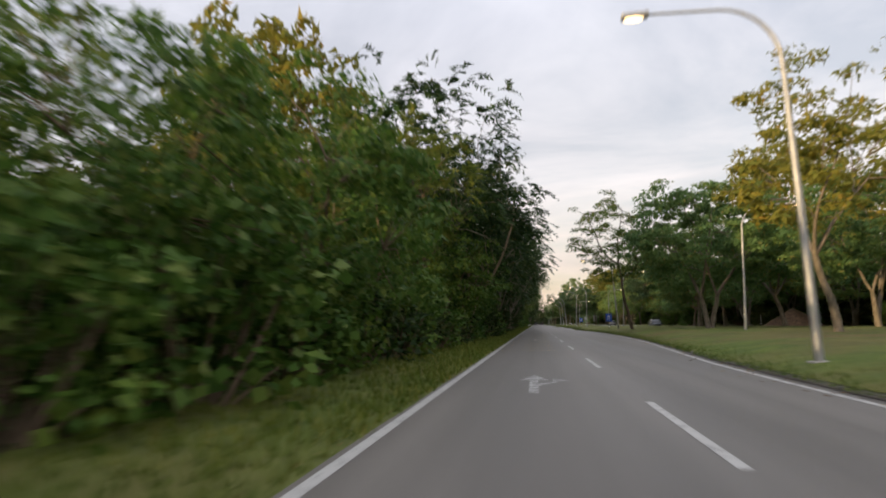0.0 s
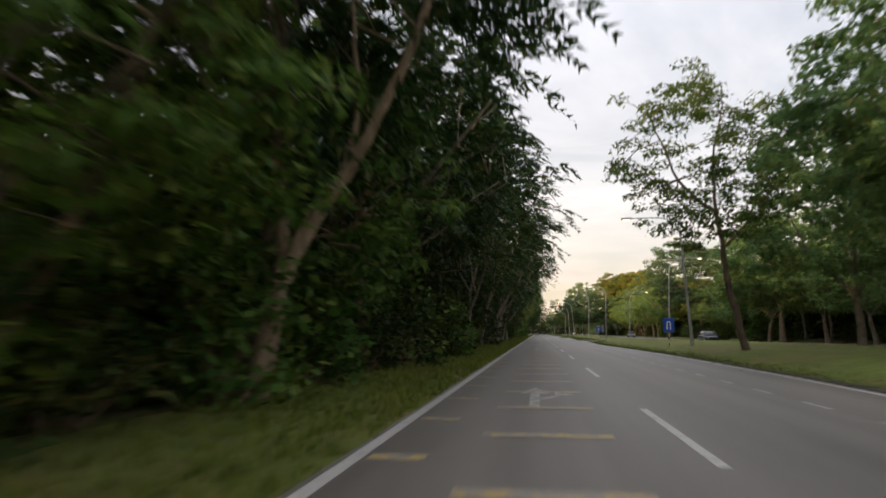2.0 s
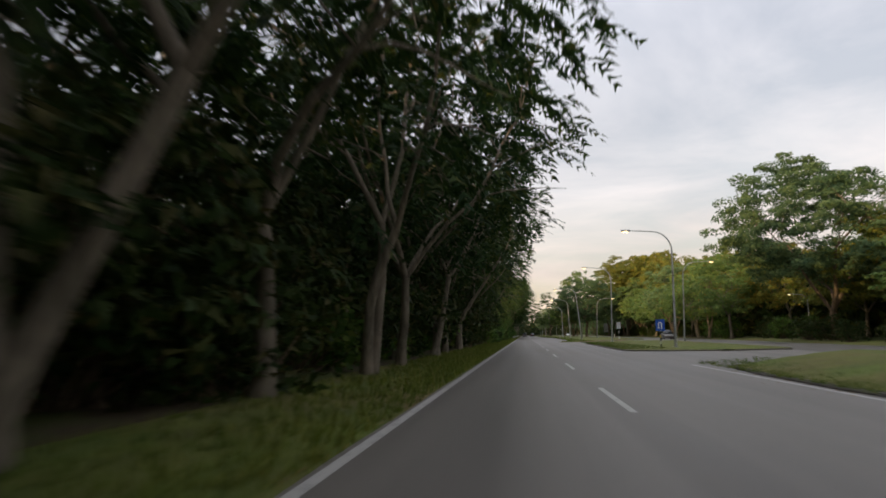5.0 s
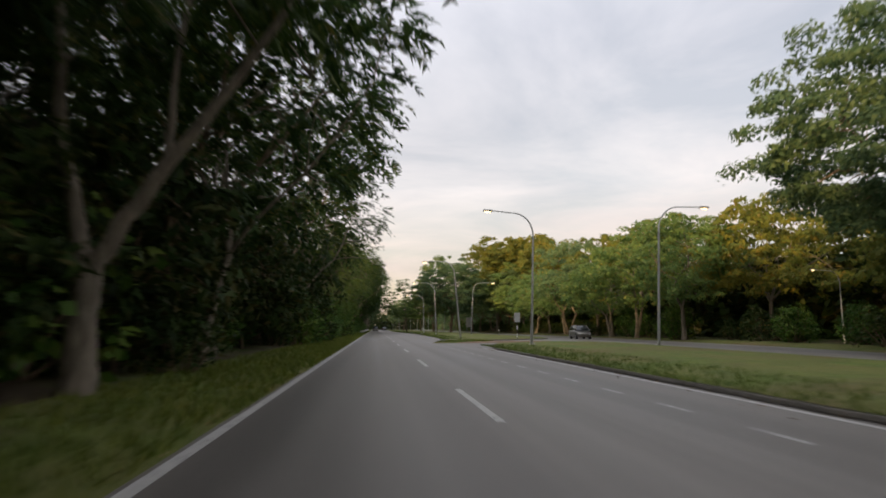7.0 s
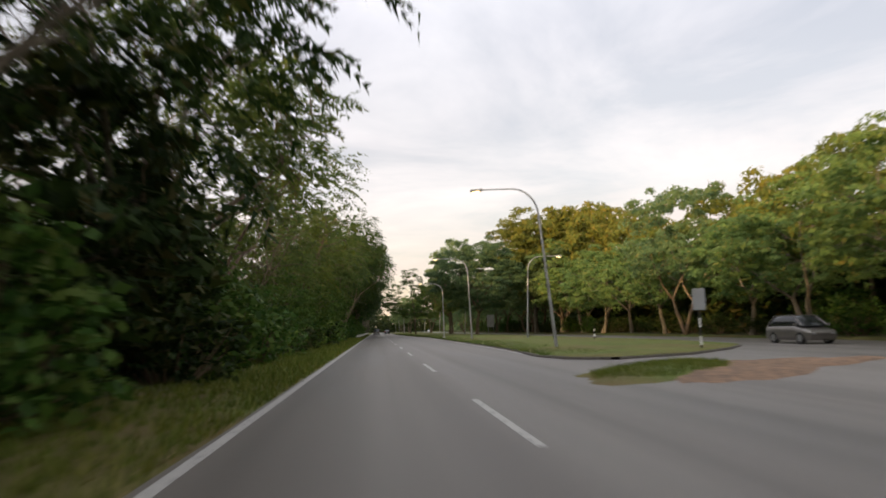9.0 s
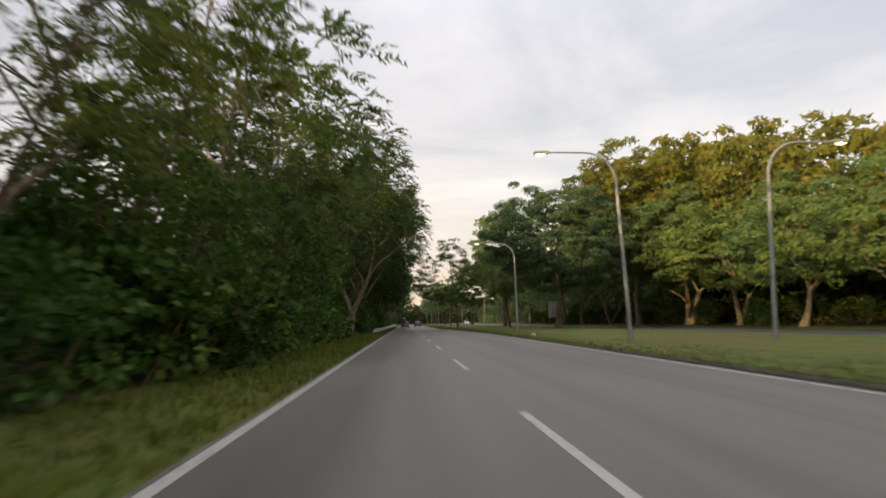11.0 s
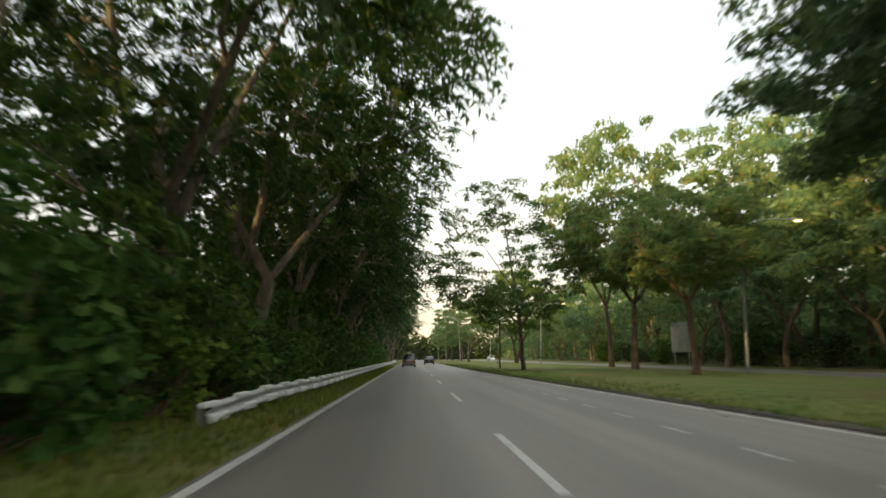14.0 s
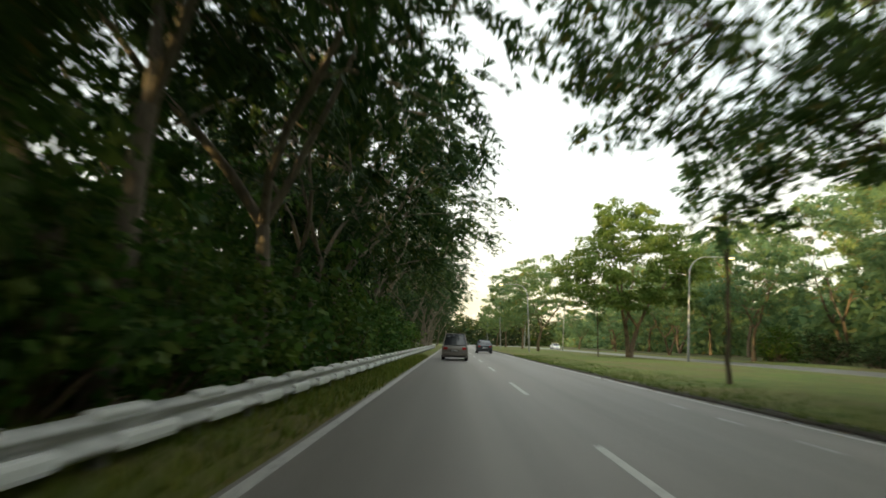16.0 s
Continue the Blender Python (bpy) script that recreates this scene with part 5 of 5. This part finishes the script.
t = thing("wooden_frame", (34.0, 181.0, 0.2), "weathered yellow wooden frame on posts", "sign frame")
for i in range(2):
    part("post", boxed(-0.65 + 1.2 * i, -0.53 + 1.2 * i, -0.06, 0.06, -0.2, 1.9, bev=0.01), WOOD_YELLOW, t)
for z in (0.7, 1.2, 1.7):
    part("rail", boxed(-0.75, 0.77, -0.09, -0.06, z, z + 0.16, bev=0.01), WOOD_YELLOW, t)


def marker_post(x, y, h, label):
    t = thing("marker_post", (x, y, 0.1), label, "marker post", "marker posts")
    striped_post(t, h, 0.05, (BLACK_PAINT, SIGN_WHITE), 0.2)


marker_post(17.0, 215.0, 1.1, "short black and white striped marker post")
marker_post(31.0, 93.0, 1.6, "black and white striped post under the trees")


# ---------------------------------------------------------------- guardrail
def guardrail():
    t = thing("guardrail", (0, 0, 0), "weathered white corrugated steel guardrail on short posts", "guardrail")
    prof = [(0.02, 0.20), (0.10, 0.25), (0.10, 0.29), (0.0, 0.36), (0.0, 0.40), (0.10, 0.47), (0.10, 0.51), (0.02, 0.56)]
    def rx(y):
        return -3.35 + 0.35 * min(1.0, max(0.0, (y - 275.7) / 12))
    y, first = 275.7, True
    post_me = block_me = bulge_me = None
    while y < 400:
        v = []
        for yy in (y, y + 2, y + 4.02):
            drop = 0.12 * max(0.0, 1 - (yy - 275.7) / 4)
            v += [(rx(yy) + px, yy, pz - drop) for px, pz in prof] + [(rx(yy) + px - 0.012, yy, pz - drop) for px, pz in prof]
        f = []
        for s in range(2):
            o = 16 * s
            for k in range(7):
                f.append((o + k, o + k + 1, o + 17 + k, o + 16 + k))
                f.append((o + 8 + k, o + 24 + k, o + 25 + k, o + 9 + k))
            f.append((o + 7, o + 15, o + 31, o + 23))
            f.append((o, o + 16, o + 24, o + 8))
        raw("beam", v, f, RAIL_WHITE, t)
        for yy in (y + 0.02, y + 2.02):
            if post_me is None:
                p = part("post", boxed(-0.16, -0.04, -0.05, 0.05, -0.4, 0.53), RAIL_GREY, t)
                b = part("reflector_block", boxed(-0.03, 0.115, -0.45, 0.45, 0.50, 0.60, bev=0.04), SIGN_WHITE, t)
                # Added white block that imitates the bright lower bulge of the beam.
                c = part("bright_bulge", boxed(0.0, 0.12, -0.55, 0.55, 0.20, 0.37, bev=0.05), SIGN_WHITE, t)
                post_me, block_me, bulge_me = p.data, b.data, c.data
            else:
                p, b, c = new("post", post_me), new("reflector_block", block_me), new("bright_bulge", bulge_me)
                p.parent = b.parent = c.parent = t
            drop = -0.12 * max(0.0, 1 - (yy - 275.7) / 4)
            p.location, b.location, c.location = (rx(yy), yy, drop), (rx(yy), yy, drop), (rx(yy), yy + 0.55, drop)
        y += 4.0


guardrail()

# soil heap under the trees
bm = bmesh.new()
bmesh.ops.create_uvsphere(bm, u_segments=28, v_segments=12, radius=1.0)
for v in bm.verts:
    k = 1 + 0.25 * noise.noise(v.co * 2.0)
    v.co = Vector((v.co.x * 3.4 * k, v.co.y * 3.0 * k, max(-0.2, (1 - (v.co.x ** 2 + v.co.y ** 2) ** 0.5) * 2.3 * k)))
heap = tagged(obj("soil_mound", bm, SOIL, None, True), "heap of orange soil under the trees", "soil heap")
heap.location = (31.5, 83.0, 0.1)
bm = bmesh.new()
bmesh.ops.create_icosphere(bm, subdivisions=2, radius=0.16)
for v in bm.verts:
    v.co = Vector((v.co.x * 1.3, v.co.y, v.co.z * 0.7)) * (1 + 0.3 * noise.noise(v.co * 9))
tagged(obj("stone", bm, CONCRETE), "pale rough stone lying on the kerb", "stone").location = (8.55, 246.6, 0.2)


# ---------------------------------------------------------------- vehicles
def section_body(sections, mat, name, parent, label=""):
    """A closed body lofted through cross sections (y, list of half-width and height)."""
    bm = bmesh.new()
    rings = []
    for y, prof in sections:
        pts = [(x, y, z) for x, z in prof] + [(-x, y, z) for x, z in prof[::-1]]
        rings.append([bm.verts.new(p) for p in pts])
    n = len(rings[0])
    for a, b in zip(rings, rings[1:]):
        for i in range(n):
            bm.faces.new((a[i], a[(i + 1) % n], b[(i + 1) % n], b[i]))
    bm.faces.new(rings[0])
    bm.faces.new(rings[-1][::-1])
    bmesh.ops.recalc_face_normals(bm, faces=bm.faces)
    bmesh.ops.bevel(bm, geom=[e for e in bm.edges], offset=0.02, segments=1, affect="EDGES")
    return part(name, bm, mat, parent, label, True)


def vehicle(name, at, turn, label, paint, length, width, height, belt, cabin, lit=False):
    """cabin: y of windscreen foot, roof front, roof rear, rear window foot. The nose points to +y."""
    t = thing(name, at, label, "car", "vehicles", turn)
    L, w = length / 2, width / 2
    def low(k, top):
        return [(w * 0.90 * k, 0.20), (w * 0.98 * k, 0.34), (w * k, 0.60), (w * 0.97 * k, top - 0.05), (w * 0.88 * k, top)]
    secs = [(-L, low(0.92, belt * 0.93)), (-L + 0.12, low(0.99, belt * 0.98)), (-L * 0.5, low(1.0, belt)), (L * 0.35, low(1.0, belt)), (L * 0.72, low(0.97, belt * 0.86)), (L * 0.95, low(0.90, belt * 0.74)), (L, low(0.82, belt * 0.62))]
    section_body(secs, paint, "body", t)
    wf, rf, rr, wr = cabin
    def ch(k, top):
        return [(w * 0.88, belt - 0.03), (w * (0.88 - 0.08 * k), belt + (top - belt) * 0.5), (w * (0.88 - 0.2 * k), top)]
    section_body([(wr, ch(0.0, belt + 0.02)), (rr, ch(1.0, height - 0.03)), (0.5 * (rr + rf), ch(1.0, height - 0.005)), (rf, ch(1.0, height - 0.03)), (wf, ch(0.0, belt + 0.02))], CAR_GLASS, "cabin_glass", t, "dark tinted windows")
    bm = bmesh.new()
    box(bm, -w * 0.70, w * 0.70, rr + 0.02, rf - 0.02, height - 0.03, height + 0.015, 0.015)
    part("roof", bm, paint, t)
    for sx in (-1, 1):
        for ya, za, yb, zb in ((wf, belt, rf, height - 0.02), (wr, belt, rr, height - 0.02)):
            pipe("pillar", np.array([[sx * w * 0.89, ya, za], [sx * w * 0.70, yb, zb]]), np.array([0.035, 0.03]), 6, paint, t)
        for yw in (-L * 0.60, L * 0.62):
            bm = bmesh.new()
            disc(bm, 0, -0.10, 0.10, 0, 0.315, 22)
            wheel = part("wheel", bm, RUBBER, t)
            wheel.matrix_basis = Matrix.Translation((sx * (w - 0.10), yw, 0.315)) @ Matrix.Rotation(math.pi / 2, 4, "Z")
            bm = bmesh.new()
            disc(bm, 0, -0.106, 0.106, 0, 0.20, 16)
            part("rim", bm, ALLOY, wheel)
        part("tail_light", boxed(sx * w * 0.70 - 0.13, sx * w * 0.70 + 0.13, -L - 0.012, -L + 0.06, belt * 0.70, belt * 0.86, bev=0.01), TAIL_RED, t, "red tail light")
        part("headlight", boxed(sx * w * 0.62 - 0.12, sx * w * 0.62 + 0.12, L - 0.12, L + 0.012, belt * 0.53, belt * 0.62, bev=0.02), HEAD_GLOW if lit else ALLOY, t)
        part("mirror", boxed(sx * (w + 0.08) - 0.07, sx * (w + 0.08) + 0.07, wf - 0.35, wf - 0.22, belt, belt + 0.13, bev=0.03), paint, t)
    part("bumper", boxed(-w * 0.93, w * 0.93, -L - 0.05, -L + 0.1, 0.30, 0.52, bev=0.03), paint, t)
    part("bumper_strip", boxed(-w * 0.80, w * 0.80, -L - 0.058, -L, 0.24, 0.30), RUBBER, t)
    plate = part("number_plate", boxed(-0.26, 0.26, -L - 0.062, -L, 0.56, 0.68), PLATE, t)
    for i in range(6):
        part("plate_bar", boxed(-0.21 + 0.075 * i, -0.165 + 0.075 * i, -L - 0.066, -L - 0.061, 0.585, 0.655), BAR_WHITE, plate)
    return t


vehicle("minivan", (0.05, 345.0, 0), 0, "bronze grey minivan driving in the near lane", CAR_SILVER, 4.3, 1.72, 1.72, 0.98, (1.55, 0.55, -1.75, -2.10))
vehicle("sedan", (3.4, 374.0, 0), 0, "dark blue grey saloon car driving in the outer lane", CAR_DARK, 4.5, 1.74, 1.46, 0.94, (1.25, 0.45, -0.95, -1.75))
vehicle("sedan", (22.0, 121.5, 0), 180, "dark saloon car on the far carriageway", CAR_DARK, 4.5, 1.74, 1.46, 0.94, (1.25, 0.45, -0.95, -1.75))
vehicle("hatchback", (23.5, 200.0, 0), 177, "dark bronze grey hatchback on the far carriageway", CAR_SILVER, 4.0, 1.70, 1.55, 0.96, (1.35, 0.55, -1.35, -1.85))
vehicle("sedan", (24.0, 452.0, 0), 180, "white saloon car far off on the far carriageway", CAR_WHITE, 4.5, 1.74, 1.46, 0.94, (1.25, 0.45, -0.95, -1.75), True)
